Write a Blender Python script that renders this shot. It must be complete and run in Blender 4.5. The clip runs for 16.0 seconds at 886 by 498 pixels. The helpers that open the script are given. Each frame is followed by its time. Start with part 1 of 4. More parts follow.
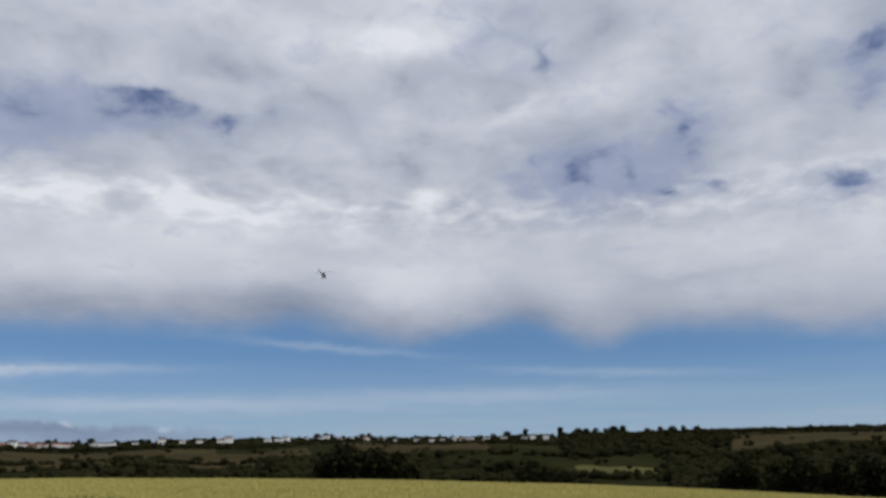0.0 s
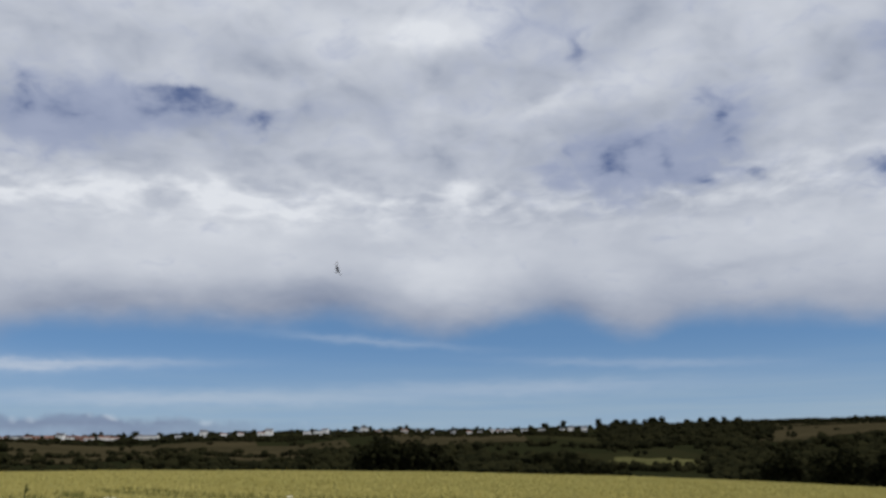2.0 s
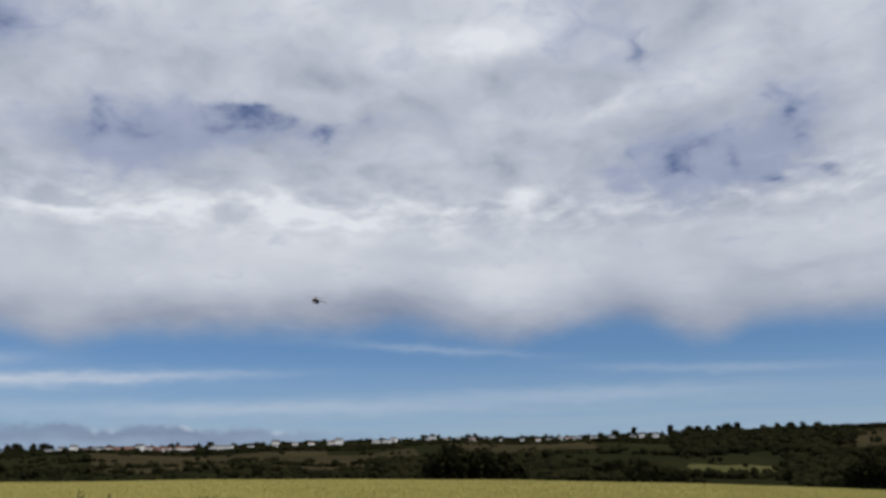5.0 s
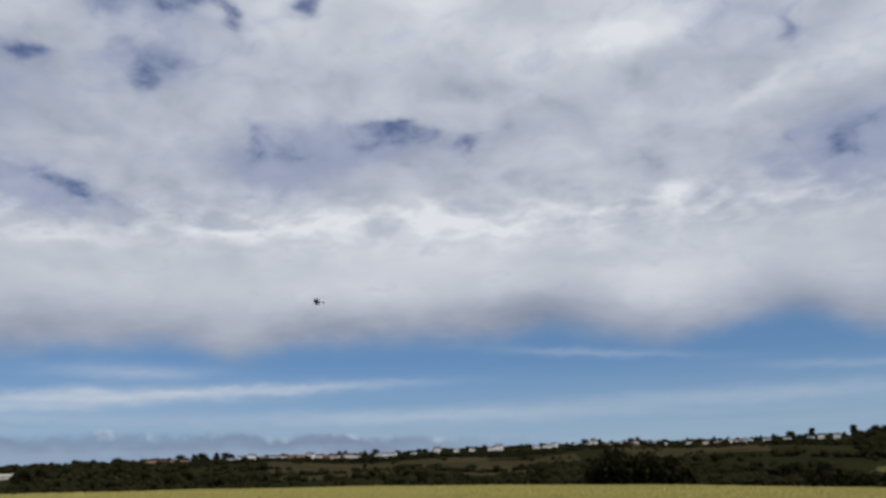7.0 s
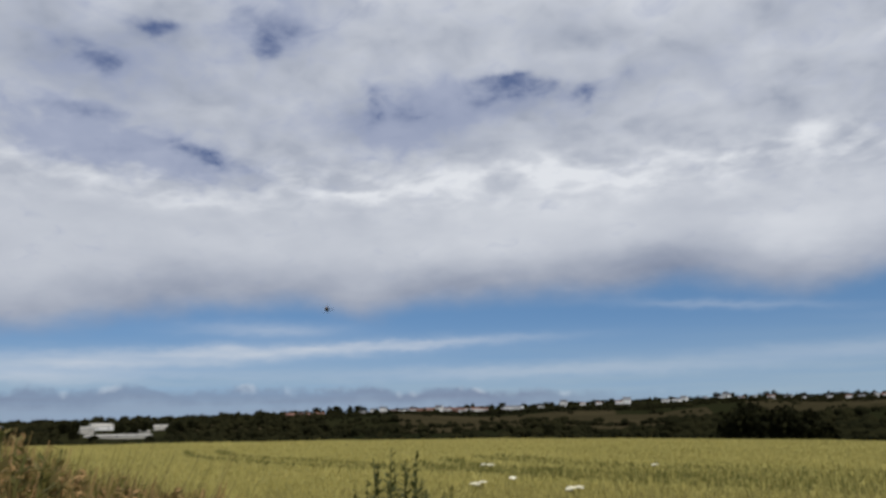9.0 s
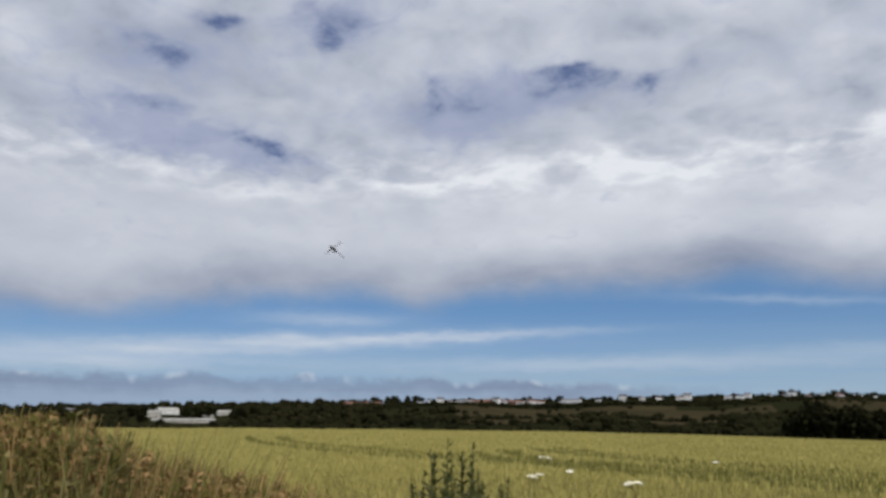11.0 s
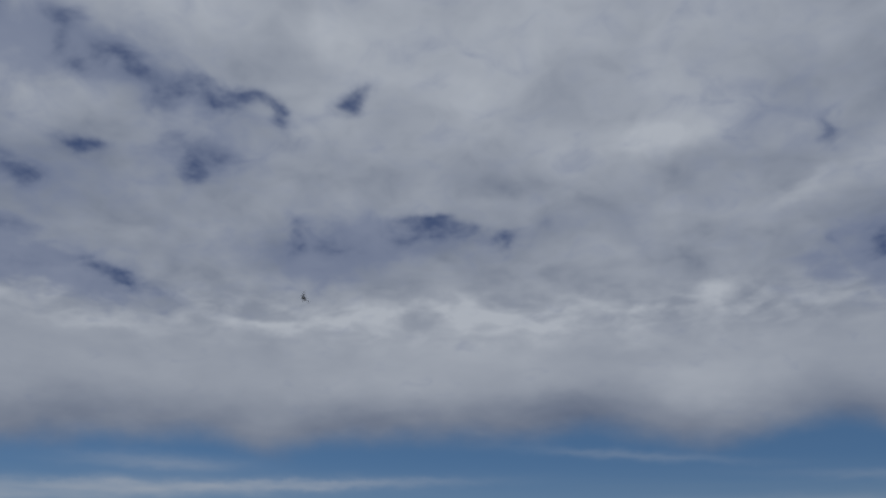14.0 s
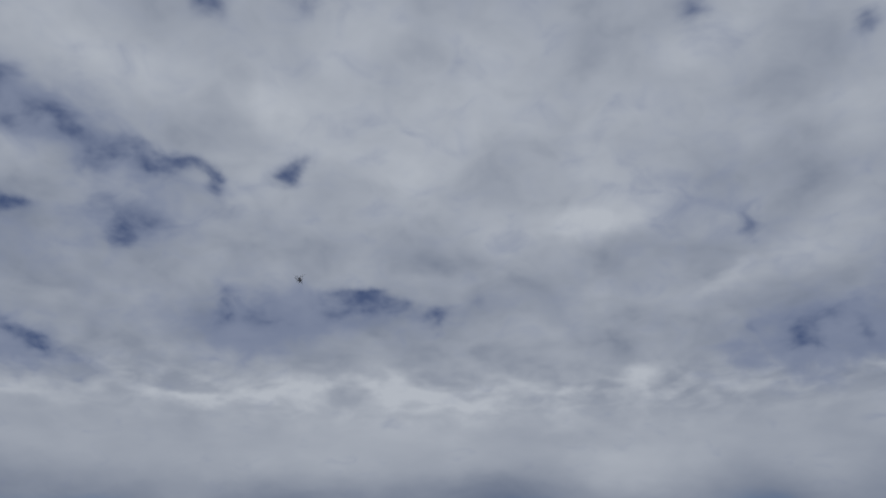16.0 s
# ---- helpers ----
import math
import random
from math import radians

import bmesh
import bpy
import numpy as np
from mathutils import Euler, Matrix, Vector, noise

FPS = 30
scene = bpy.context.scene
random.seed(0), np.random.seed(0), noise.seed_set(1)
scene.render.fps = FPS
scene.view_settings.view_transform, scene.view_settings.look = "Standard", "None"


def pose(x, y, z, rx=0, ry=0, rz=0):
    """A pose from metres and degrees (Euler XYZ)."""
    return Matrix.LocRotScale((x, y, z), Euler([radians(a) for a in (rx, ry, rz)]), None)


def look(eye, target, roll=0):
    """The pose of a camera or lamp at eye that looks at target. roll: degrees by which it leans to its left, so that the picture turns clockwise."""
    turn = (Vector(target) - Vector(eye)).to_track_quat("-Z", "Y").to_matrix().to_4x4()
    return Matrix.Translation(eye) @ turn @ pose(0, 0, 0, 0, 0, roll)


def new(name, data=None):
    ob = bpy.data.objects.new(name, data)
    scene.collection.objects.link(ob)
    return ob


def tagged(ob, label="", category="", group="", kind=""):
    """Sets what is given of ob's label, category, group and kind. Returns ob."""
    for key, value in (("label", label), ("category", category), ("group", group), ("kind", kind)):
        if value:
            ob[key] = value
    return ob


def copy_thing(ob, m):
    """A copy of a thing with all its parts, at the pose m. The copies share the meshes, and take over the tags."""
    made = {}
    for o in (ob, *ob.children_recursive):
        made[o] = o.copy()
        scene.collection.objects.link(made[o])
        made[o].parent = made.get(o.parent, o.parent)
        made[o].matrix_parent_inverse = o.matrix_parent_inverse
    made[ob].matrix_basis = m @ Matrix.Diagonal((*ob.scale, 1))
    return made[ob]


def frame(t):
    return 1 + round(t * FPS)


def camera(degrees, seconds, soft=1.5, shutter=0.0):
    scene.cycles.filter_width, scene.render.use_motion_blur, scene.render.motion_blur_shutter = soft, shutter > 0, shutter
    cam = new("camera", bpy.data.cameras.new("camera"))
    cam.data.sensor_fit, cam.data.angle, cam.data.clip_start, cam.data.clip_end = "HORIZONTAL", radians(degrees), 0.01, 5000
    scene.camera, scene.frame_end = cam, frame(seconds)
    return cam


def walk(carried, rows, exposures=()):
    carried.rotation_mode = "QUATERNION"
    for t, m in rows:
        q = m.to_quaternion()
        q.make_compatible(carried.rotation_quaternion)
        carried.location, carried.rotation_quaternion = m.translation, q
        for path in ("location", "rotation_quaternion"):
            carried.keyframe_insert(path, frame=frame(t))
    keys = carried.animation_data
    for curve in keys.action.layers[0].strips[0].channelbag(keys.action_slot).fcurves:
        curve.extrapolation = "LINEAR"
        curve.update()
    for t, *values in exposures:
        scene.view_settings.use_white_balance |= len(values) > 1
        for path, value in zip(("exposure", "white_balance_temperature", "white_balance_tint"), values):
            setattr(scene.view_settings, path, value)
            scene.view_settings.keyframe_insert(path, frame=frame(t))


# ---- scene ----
EYE = (0.0, 0.0, 1.65)
cam = camera(58.1, 16.0, soft=3.1, shutter=0.3)
# seconds, heading to the left of +y, tilt up, lean
walk(cam, [(t, pose(*EYE, 0, 0, h) @ pose(0, 0, 0, 90 + p, 0, 0) @ pose(0, 0, 0, 0, 0, r)) for t, h, p, r in [
    (0.0, 0.10, 15.08, -0.71), (0.5, 0.43, 14.34, -0.90), (1.0, 1.26, 14.71, -0.90), (1.5, 1.84, 14.47, -1.06),
    (2.0, 2.72, 14.57, -0.79), (2.5, 3.35, 14.85, -0.79), (3.0, 3.67, 15.44, -0.80), (3.2, 3.62, 15.79, -0.91),
    (5.3, 9.32, 15.03, -1.28), (5.5, 10.93, 14.91, -1.41), (6.0, 15.42, 14.68, -1.57), (6.5, 17.16, 15.60, -1.80),
    (7.0, 18.43, 15.82, -1.56), (7.5, 19.19, 15.47, -1.73), (8.0, 21.37, 14.84, -1.32), (8.5, 24.81, 14.68, -1.07),
    (9.0, 27.44, 12.83, -1.17), (9.2, 28.79, 12.02, -0.94), (10.2, 31.20, 10.20, 0.00), (11.3, 31.93, 14.83, 0.88),
    (11.5, 30.83, 17.43, 0.73), (12.0, 26.94, 22.71, 0.58), (12.5, 24.35, 24.50, 0.46), (13.0, 24.28, 22.98, 0.39),
    (13.5, 22.79, 22.55, 0.39), (14.0, 21.18, 22.63, 0.42), (14.5, 18.55, 23.31, 0.16), (15.0, 17.00, 25.84, -0.62),
    (15.5, 15.17, 28.43, -0.86), (16.0, 15.91, 28.12, 0.52)]],
    exposures=[(0.0, -0.02, 6500, 10), (2.5, -0.02, 6500, 10), (3.0, -0.08, 6450, 10), (5.5, 0.0, 6500, 10), (6.5, -0.02, 6500, 10), (8.0, -0.06, 6500, 10), (8.5, 0.05, 6550, 10), (9.2, -0.03, 6550, 10), (11.5, 0.08, 6500, 10), (12.0, -0.42, 6400, 10), (12.5, -0.65, 6250, 10), (13.5, -0.88, 6150, 10),
               (14.5, -0.8, 6150, 10), (16.0, -0.71, 6200, 10)])

# ---- world ----
SUN_HEADING, SUN_HEIGHT = -125.0, 50.0      # degrees to the left of +y, degrees above the horizon
world = bpy.data.worlds.new("world")
scene.world = world
world.use_nodes = True
WT = world.node_tree
WT.nodes.clear()


def feed(tree, sock, v):
    if isinstance(v, bpy.types.NodeSocket):
        tree.links.new(v, sock)
    elif v is not None:
        sock.default_value = v


def m(op, a, b=None, c=None, clamp=False, tree=None):
    t = tree or WT
    n = t.nodes.new("ShaderNodeMath")
    n.operation, n.use_clamp = op, clamp
    for s, v in zip(n.inputs, (a, b, c)):
        feed(t, s, v)
    return n.outputs[0]


def ramp01(v, lo, hi, tree=None, soft=True):
    t = tree or WT
    n = t.nodes.new("ShaderNodeMapRange")
    n.interpolation_type = "SMOOTHSTEP" if soft else "LINEAR"
    for k, x in zip(("Value", "From Min", "From Max"), (v, lo, hi)):
        feed(t, n.inputs[k], x)
    return n.outputs[0]


def xyz(a, b, c=0.0, tree=None):
    t = tree or WT
    n = t.nodes.new("ShaderNodeCombineXYZ")
    for s, v in zip(n.inputs, (a, b, c)):
        feed(t, s, v)
    return n.outputs[0]


def vec(op, a, b=None, out=0, tree=None):
    t = tree or WT
    n = t.nodes.new("ShaderNodeVectorMath")
    n.operation = op
    feed(t, n.inputs[0], a)
    if op == "SCALE":
        feed(t, n.inputs["Scale"], b)
    else:
        feed(t, n.inputs[1], b)
    return n.outputs["Value" if out else 0]


def fbm(v, scale, detail=4.0, rough=0.55, distort=0.0, tree=None, colour=False):
    t = tree or WT
    n = t.nodes.new("ShaderNodeTexNoise")
    feed(t, n.inputs["Vector"], v)
    n.inputs["Scale"].default_value, n.inputs["Detail"].default_value = scale, detail
    n.inputs["Roughness"].default_value, n.inputs["Distortion"].default_value = rough, distort
    return n.outputs["Color" if colour else 0]


def mix(f, a, b, tree=None, blend="MIX"):
    t = tree or WT
    n = t.nodes.new("ShaderNodeMix")
    n.data_type, n.blend_type = "RGBA", blend
    for k, v in ((0, f), (6, a), (7, b)):
        feed(t, n.inputs[k], (*v, 1) if isinstance(v, tuple) and len(v) == 3 else v)
    return n.outputs[2]


way = WT.nodes.new("ShaderNodeTexCoord").outputs["Generated"]
sep = WT.nodes.new("ShaderNodeSeparateXYZ")
WT.links.new(way, sep.inputs[0])
DX, DY, DZ = sep.outputs
EL = m("MULTIPLY", m("ARCSINE", DZ), 57.2958)
AZ = m("MULTIPLY", m("ARCTAN2", m("MULTIPLY", DX, -1.0), DY), 57.2958)
near_low = m("ADD", m("MAXIMUM", DZ, 0.0), 0.26)
SHEET_WAY = xyz(m("DIVIDE", DX, near_low), m("DIVIDE", DY, near_low), 0.0)      # the cloud deck seen as a level sheet
swirl = fbm(SHEET_WAY, 8.0, 4.0, 0.6, colour=True)
sws = WT.nodes.new("ShaderNodeSeparateColor")
WT.links.new(swirl, sws.inputs[0])
WAZ = m("MULTIPLY_ADD", m("SUBTRACT", sws.outputs[0], 0.5), 3.6, AZ)
WEL = m("MULTIPLY_ADD", m("SUBTRACT", sws.outputs[1], 0.5), 2.4, EL)
WARPED, PLAIN = xyz(WAZ, WEL), xyz(AZ, EL)


def blobs(rows, at):
    """Sum of soft ellipses: heading, height, half width, half height, lean, amount."""
    total = None
    for a, e, w, h, lean, amount in rows:
        n = WT.nodes.new("ShaderNodeMapping")
        n.vector_type = "TEXTURE"
        # each ellipse waits for the sum before it, which keeps the shader small
        WT.links.new(at if total is None else vec("ADD", at, m("MULTIPLY", total, 1e-7)), n.inputs["Vector"])
        n.inputs["Location"].default_value = (a, e, 0)
        n.inputs["Rotation"].default_value = (0, 0, radians(lean))
        n.inputs["Scale"].default_value = (w, h, 1)
        g = m("POWER", 0.3679, vec("DOT_PRODUCT", n.outputs[0], n.outputs[0], out=1))
        total = m("MULTIPLY_ADD", g, amount, total if total is not None else 0.0)
    return total


# gaps in the deck and the thin veils round them, then its lighter and darker masses
MID_GAPS = [
    (21.4, 24.2, 3.24, 0.59, 4, 0.8), (23.0, 23.7, 2.05, 0.83, -20, 0.8), (20.1, 23.5, 2.46, 0.83, 0, 0.5), (32.8, 22.7, 0.81, 1.18, 0, 0.8), (16.2, 23.1, 1.28, 0.83, -25, 0.75), (29.8, 22.7, 1.75, 0.71, 0, 0.3),
    (13.1, 24.2, 1.3, 0.59, -20, 0.35), (-9.7, 20.5, 1.15, 0.77, -20, 0.6), (-10.6, 19.7, 0.8, 0.47, 10, 0.5), (-11.8, 20.9, 1.95, 0.47, -14, 0.5), (-13.8, 20.1, 0.69, 0.95, 0, 0.4), (-17.9, 22.3, 0.58, 1.06, 30, 0.75),
    (-18.9, 20.8, 0.57, 0.83, 25, 0.6), (-17.0, 23.8, 0.94, 0.83, -30, 0.4), (-16.4, 18.3, 1.24, 0.47, 12, 0.6), (-19.9, 18.4, 0.91, 0.47, 0, 0.7), (-28.2, 17.5, 1.35, 0.71, 0, 0.85), (-31.1, 25.6, 1.55, 0.95, -20, 0.8)]
RIGHT_GAPS = [
    (-8.1, 27.9, 1.09, 1.54, 20, 0.5), (-30.0, 22.9, 1.28, 1.3, 0, 0.4), (29.8, 23.4, 2.34, 0.83, 0, 0.3), (-6.7, 21.0, 0.46, 0.47, 0, 0.35), (44.8, 32.4, 2.54, 0.71, 14, 0.8), (45.9, 32.8, 1.02, 0.53, 20, 0.5),
    (41.0, 32.4, 1.91, 0.71, 16, 0.7), (38.0, 31.9, 2.02, 0.71, -10, 0.95), (39.5, 31.2, 1.63, 0.53, 10, 0.5), (34.5, 31.4, 0.76, 1.18, -30, 0.7), (35.9, 32.2, 1.27, 0.47, 20, 0.5), (28.7, 32.8, 1.66, 0.89, -25, 0.95),
    (43.6, 31.0, 1.38, 2.01, 0, 0.35)]
LEFT_GAPS = [
    (40.8, 26.6, 1.32, 1.0, 25, 0.85), (40.4, 28.1, 3.65, 0.95, 4, 0.5), (33.4, 29.5, 1.97, 0.71, -15, 0.4), (48.1, 27.1, 1.57, 0.53, 0, 0.55), (53.3, 25.0, 2.13, 0.77, 12, 0.9), (52.4, 24.3, 0.94, 0.71, 0, 0.5),
    (58.6, 35.0, 2.88, 1.18, 12, 0.8), (51.7, 34.6, 1.57, 0.83, 0, 0.75), (50.0, 32.1, 1.14, 1.06, -50, 0.65), (51.6, 32.8, 0.64, 0.95, 20, 0.5), (57.5, 29.2, 1.6, 1.42, 0, 0.6), (44.7, 19.0, 2.95, 0.41, 12, 0.8),
    (52.4, 21.0, 3.45, 0.59, 0, 0.35)]
HIGH_GAPS = [
    (38.0, 42.9, 1.91, 1.54, 0, 0.9), (29.3, 44.3, 4.13, 1.18, 0, 0.5), (-6.4, 42.8, 2.34, 2.01, 20, 0.6), (-19.5, 39.0, 1.24, 1.06, 30, 0.7), (48.6, 26.8, 2.41, 0.83, 12, 0.6), (47.5, 33.2, 2.57, 2.13, 40, 0.3)]
VEILS = [
    (23.6, 23.1, 6.85, 1.41, 0, 0.5), (31.4, 21.1, 4.76, 1.85, 0, 0.55), (-12.5, 20.0, 5.91, 2.04, 0, 0.55), (-18.2, 21.9, 2.4, 2.59, 20, 0.45), (-28.1, 17.1, 4.65, 1.85, 0, 0.4), (28.8, 22.4, 4.81, 2.22, 0, 0.4),
    (43.1, 31.9, 7.42, 1.78, 14, 0.55), (52.2, 24.4, 5.69, 2.22, 0, 0.42), (40.7, 27.3, 4.58, 1.48, 0, 0.45), (56.6, 32.9, 5.73, 4.07, 0, 0.42), (49.1, 18.6, 10.16, 1.48, 5, 0.55), (-30.2, 24.2, 2.84, 2.59, 0, 0.4),
    (51.0, 19.4, 8.64, 1.85, 8, 0.45), (-10.5, 19.5, 5.5, 2.59, 0, 0.5), (49.6, 32.6, 3.96, 2.22, 0, 0.4), (-5.3, 30.2, 6.43, 2.96, 0, 0.25)]
LOW_PUFFS = [
    (4.1, 29.6, 3.41, 1.33, 0, 0.26), (26.5, 18.0, 3.12, 1.11, 8, 0.22), (18.8, 18.1, 2.34, 1.48, 25, 0.26), (1.3, 18.9, 2.35, 0.81, 0, 0.26), (2.0, 12.5, 3.79, 1.56, 0, 0.15), (19.8, 15.7, 11.54, 2.22, 0, 0.14),
    (11.7, 10.8, 4.9, 1.48, 0, -0.12), (-6.2, 10.1, 3.76, 1.11, 0, -0.1), (-16.7, 12.4, 6.45, 0.59, 0, -0.12), (-20.0, 14.8, 6.9, 1.33, 0, 0.08), (26.4, 10.3, 6.4, 0.96, 0, -0.14), (-6.9, 24.3, 3.66, 0.81, -8, 0.16),
    (7.0, 14.7, 4.59, 0.59, 5, -0.1), (-29.2, 14.9, 1.53, 1.48, 0, 0.2), (6.3, 24.5, 6.51, 1.11, 0, -0.06)]
HIGH_PUFFS = [
    (31.6, 36.9, 5.09, 1.93, 10, 0.3), (46.6, 38.1, 5.65, 2.22, 0, 0.24), (39.6, 38.5, 2.84, 2.22, 0, 0.14), (4.0, 29.7, 3.84, 0.96, 0, 0.26), (21.8, 29.4, 6.38, 2.22, 0, -0.16), (19.4, 32.9, 4.85, 2.22, 0, 0.12),
    (17.3, 17.6, 5.05, 0.44, 8, 0.42), (19.8, 18.9, 1.02, 0.52, 30, 0.3), (1.4, 18.7, 1.72, 0.74, 0, 0.28), (33.6, 16.7, 4.25, 0.33, -4, 0.3), (45.3, 15.8, 4.23, 0.37, 0, 0.26), (5.5, 17.9, 4.67, 0.33, 0, 0.18)]
BASE_PUFFS = [
    (2.8, 13.3, 4.19, 1.7, 0, 0.06), (12.9, 11.2, 4.91, 1.48, -8, -0.1), (33.3, 13.1, 11.41, 1.48, 0, 0.1), (44.8, 10.5, 5.65, 1.48, 0, -0.12), (26.6, 17.6, 4.27, 0.37, -8, 0.26), (4.8, 34.3, 9.86, 2.96, 0, -0.06),
    (-4.4, 29.9, 3.42, 1.85, -25, -0.09), (-5.8, 24.5, 2.85, 0.44, -20, 0.2), (11.5, 36.3, 15.17, 5.56, 0, 0.14), (52.8, 28.8, 2.54, 1.67, 0, 0.22), (48.4, 30.1, 2.14, 1.48, 0, 0.18), (15.1, 16.2, 11.57, 1.48, 0, 0.04),
    (53.0, 27.6, 10.87, 7.04, 0, -0.12), (34.9, 14.4, 9.94, 2.22, 0, -0.06), (-11.7, 18.2, 7.8, 2.96, 0, -0.12)]
lumps = fbm(SHEET_WAY, 3.4, 3.0, 0.5, 0.2)
tufts = fbm(SHEET_WAY, 7.0, 4.0, 0.5, 0.4)
bits = fbm(SHEET_WAY, 17.0, 4.0, 0.55, 0.6)
strands = fbm(xyz(m("MULTIPLY", AZ, 0.4), m("MULTIPLY_ADD", AZ, 0.05, EL)), 0.9, 4.0, 0.55, 0.4)
billows = m("MINIMUM", m("MULTIPLY", m("ABSOLUTE", m("SUBTRACT", fbm(SHEET_WAY, 5.0, 3.0, 0.45, 0.3), 0.5)), 3.6), 1.0)
aloft = ramp01(EL, 14.0, 22.0)
cores = m("ADD", m("ADD", blobs(MID_GAPS, WARPED), blobs(RIGHT_GAPS, WARPED)), m("ADD", blobs(LEFT_GAPS, WARPED), blobs(HIGH_GAPS, WARPED)))
veils = blobs(VEILS, WARPED)
ragged = m("MULTIPLY_ADD", m("SUBTRACT", tufts, 0.5), 1.3, m("MULTIPLY", m("SUBTRACT", bits, 0.5), 1.9))
gap = m("ADD", m("MULTIPLY_ADD", veils, 0.22, cores), m("MULTIPLY", ragged, m("MULTIPLY_ADD", m("MINIMUM", cores, 0.8), 0.75, m("MULTIPLY_ADD", veils, 0.4, 0.06))))
gap = m("MULTIPLY", ramp01(gap, 0.10, 1.2), ramp01(m("MULTIPLY_ADD", bits, 0.7, m("MULTIPLY", fbm(SHEET_WAY, 40.0, 3.0, 0.6), 0.5)), 0.15, 0.85))
veil = m("MULTIPLY_ADD", ragged, 0.6, m("MULTIPLY_ADD", cores, 0.35, m("MULTIPLY_ADD", ramp01(EL, 17.0, 24.0), 0.16, veils)))
veil = m("MULTIPLY", ramp01(veil, 0.05, 0.8), 0.72)
# the ragged lower rim of the deck
rim = m("ADD", 8.75, blobs([(57, 0, 9, 1e3, 0, -2.0), (33, 0, 2.2, 1e3, 0, -0.9), (20, 0, 7, 1e3, 0, 0.5), (10, 0, 4, 1e3, 0, 0.9), (4, 0, 3, 1e3, 0, -0.4),
                           (-5, 0, 3.5, 1e3, 0, 1.1), (-11, 0, 3, 1e3, 0, -0.9), (-15, 0, 3, 1e3, 0, 0.3), (-29, 0, 6, 1e3, 0, -1.0)], PLAIN))
rim = m("MULTIPLY_ADD", m("SUBTRACT", fbm(xyz(m("MULTIPLY", AZ, 0.6), m("MULTIPLY", EL, 0.9)), 0.5, 4.0, 0.5), 0.5), 1.6, rim)
above = m("SUBTRACT", EL, rim)
deck = ramp01(above, -0.9, 1.5)
deck = m("MULTIPLY", deck, m("SUBTRACT", 1.0, gap))
# light and shade of the deck
bright_band = m("POWER", 0.3679, m("POWER", m("DIVIDE", m("SUBTRACT", EL, 17.6), 1.9), 2.0))
wide_band = m("POWER", 0.3679, m("POWER", m("DIVIDE", m("SUBTRACT", EL, 15.0), 4.0), 2.0))
glow = m("MULTIPLY_ADD", m("SUBTRACT", lumps, 0.5), m("MULTIPLY_ADD", aloft, 0.45, 0.25), 0.53)
glow = m("MULTIPLY_ADD", m("SUBTRACT", tufts, 0.5), m("MULTIPLY_ADD", aloft, 0.62, 0.25), glow)
glow = m("MULTIPLY_ADD", m("MULTIPLY", m("SUBTRACT", bits, 0.5), aloft), 0.34, glow)
glow = m("MULTIPLY_ADD", m("MULTIPLY", m("SUBTRACT", billows, 0.4), aloft), 0.2, glow)
glow = m("MULTIPLY_ADD", ramp01(EL, 20.0, 34.0), 0.17, glow)
glow = m("MULTIPLY_ADD", m("MULTIPLY", m("MAXIMUM", m("SUBTRACT", strands, 0.48), -0.07), bright_band), 1.3, glow)
glow = m("ADD", glow, m("ADD", blobs(LOW_PUFFS, WARPED), m("ADD", blobs(HIGH_PUFFS, WARPED), blobs(BASE_PUFFS, WARPED))))
glow = m("MULTIPLY_ADD", wide_band, 0.075, glow)
glow = m("SUBTRACT", glow, m("MULTIPLY", ramp01(above, 4.2, 0.0), 0.3))
glow = ramp01(glow, 0.0, 1.0, soft=False)
CLOUD = mix(glow, (0.20, 0.242, 0.345), (0.735, 0.765, 0.815))
CLOUD = mix(veil, CLOUD, (0.27, 0.32, 0.475))
# clear air, with thin streaks and haze below the deck
SKY = WT.nodes.new("ShaderNodeTexSky")
SKY.sky_type, SKY.sun_disc = "NISHITA", False
SKY.sun_elevation, SKY.sun_rotation = radians(SUN_HEIGHT), radians(-SUN_HEADING)
SKY.air_density, SKY.dust_density, SKY.ozone_density = 1.0, 0.3, 3.0
lifted = xyz(DX, DY, m("ADD", m("MAXIMUM", DZ, 0.0), 0.22))
WT.links.new(vec("NORMALIZE", lifted), SKY.inputs[0])
CLEAR = mix(1.0, vec("SCALE", SKY.outputs[0], 0.077), (1.2, 1.42, 1.48), blend="MULTIPLY")
CLEAR = mix(m("MULTIPLY", ramp01(EL, 11.0, 19.0), 0.8), CLEAR, (0.085, 0.118, 0.25))
STREAKS = [
    (45, 5.35, 15, 0.55, -2.2, 0.58), (31, 6.0, 9, 0.32, -2.0, 0.45), (52, 4.6, 9, 0.3, -1.0, 0.3), (8, 8.0, 7, 0.28, 4, 0.22), (-11, 6.1, 8, 0.3, 3, 0.2),
    (-3, 4.6, 12, 0.5, 0, 0.25), (20, 4.0, 16, 0.5, 0, 0.3), (56, 3.9, 12, 0.5, 0, 0.45), (40, 7.1, 5, 0.5, 0, 0.35), (46, 3.75, 3, 0.25, 0, -0.2)]
wisps = m("MULTIPLY", blobs(STREAKS, xyz(AZ, m("MULTIPLY_ADD", m("SUBTRACT", sws.outputs[1], 0.5), 0.9, EL))),
          m("MULTIPLY_ADD", fbm(xyz(m("MULTIPLY", AZ, 0.12), EL), 1.1, 5.0, 0.6), 1.5, 0.2))
wisps = m("MAXIMUM", wisps, 0.0)
layers = fbm(xyz(m("MULTIPLY", AZ, 0.045), EL), 1.3, 4.0, 0.55)
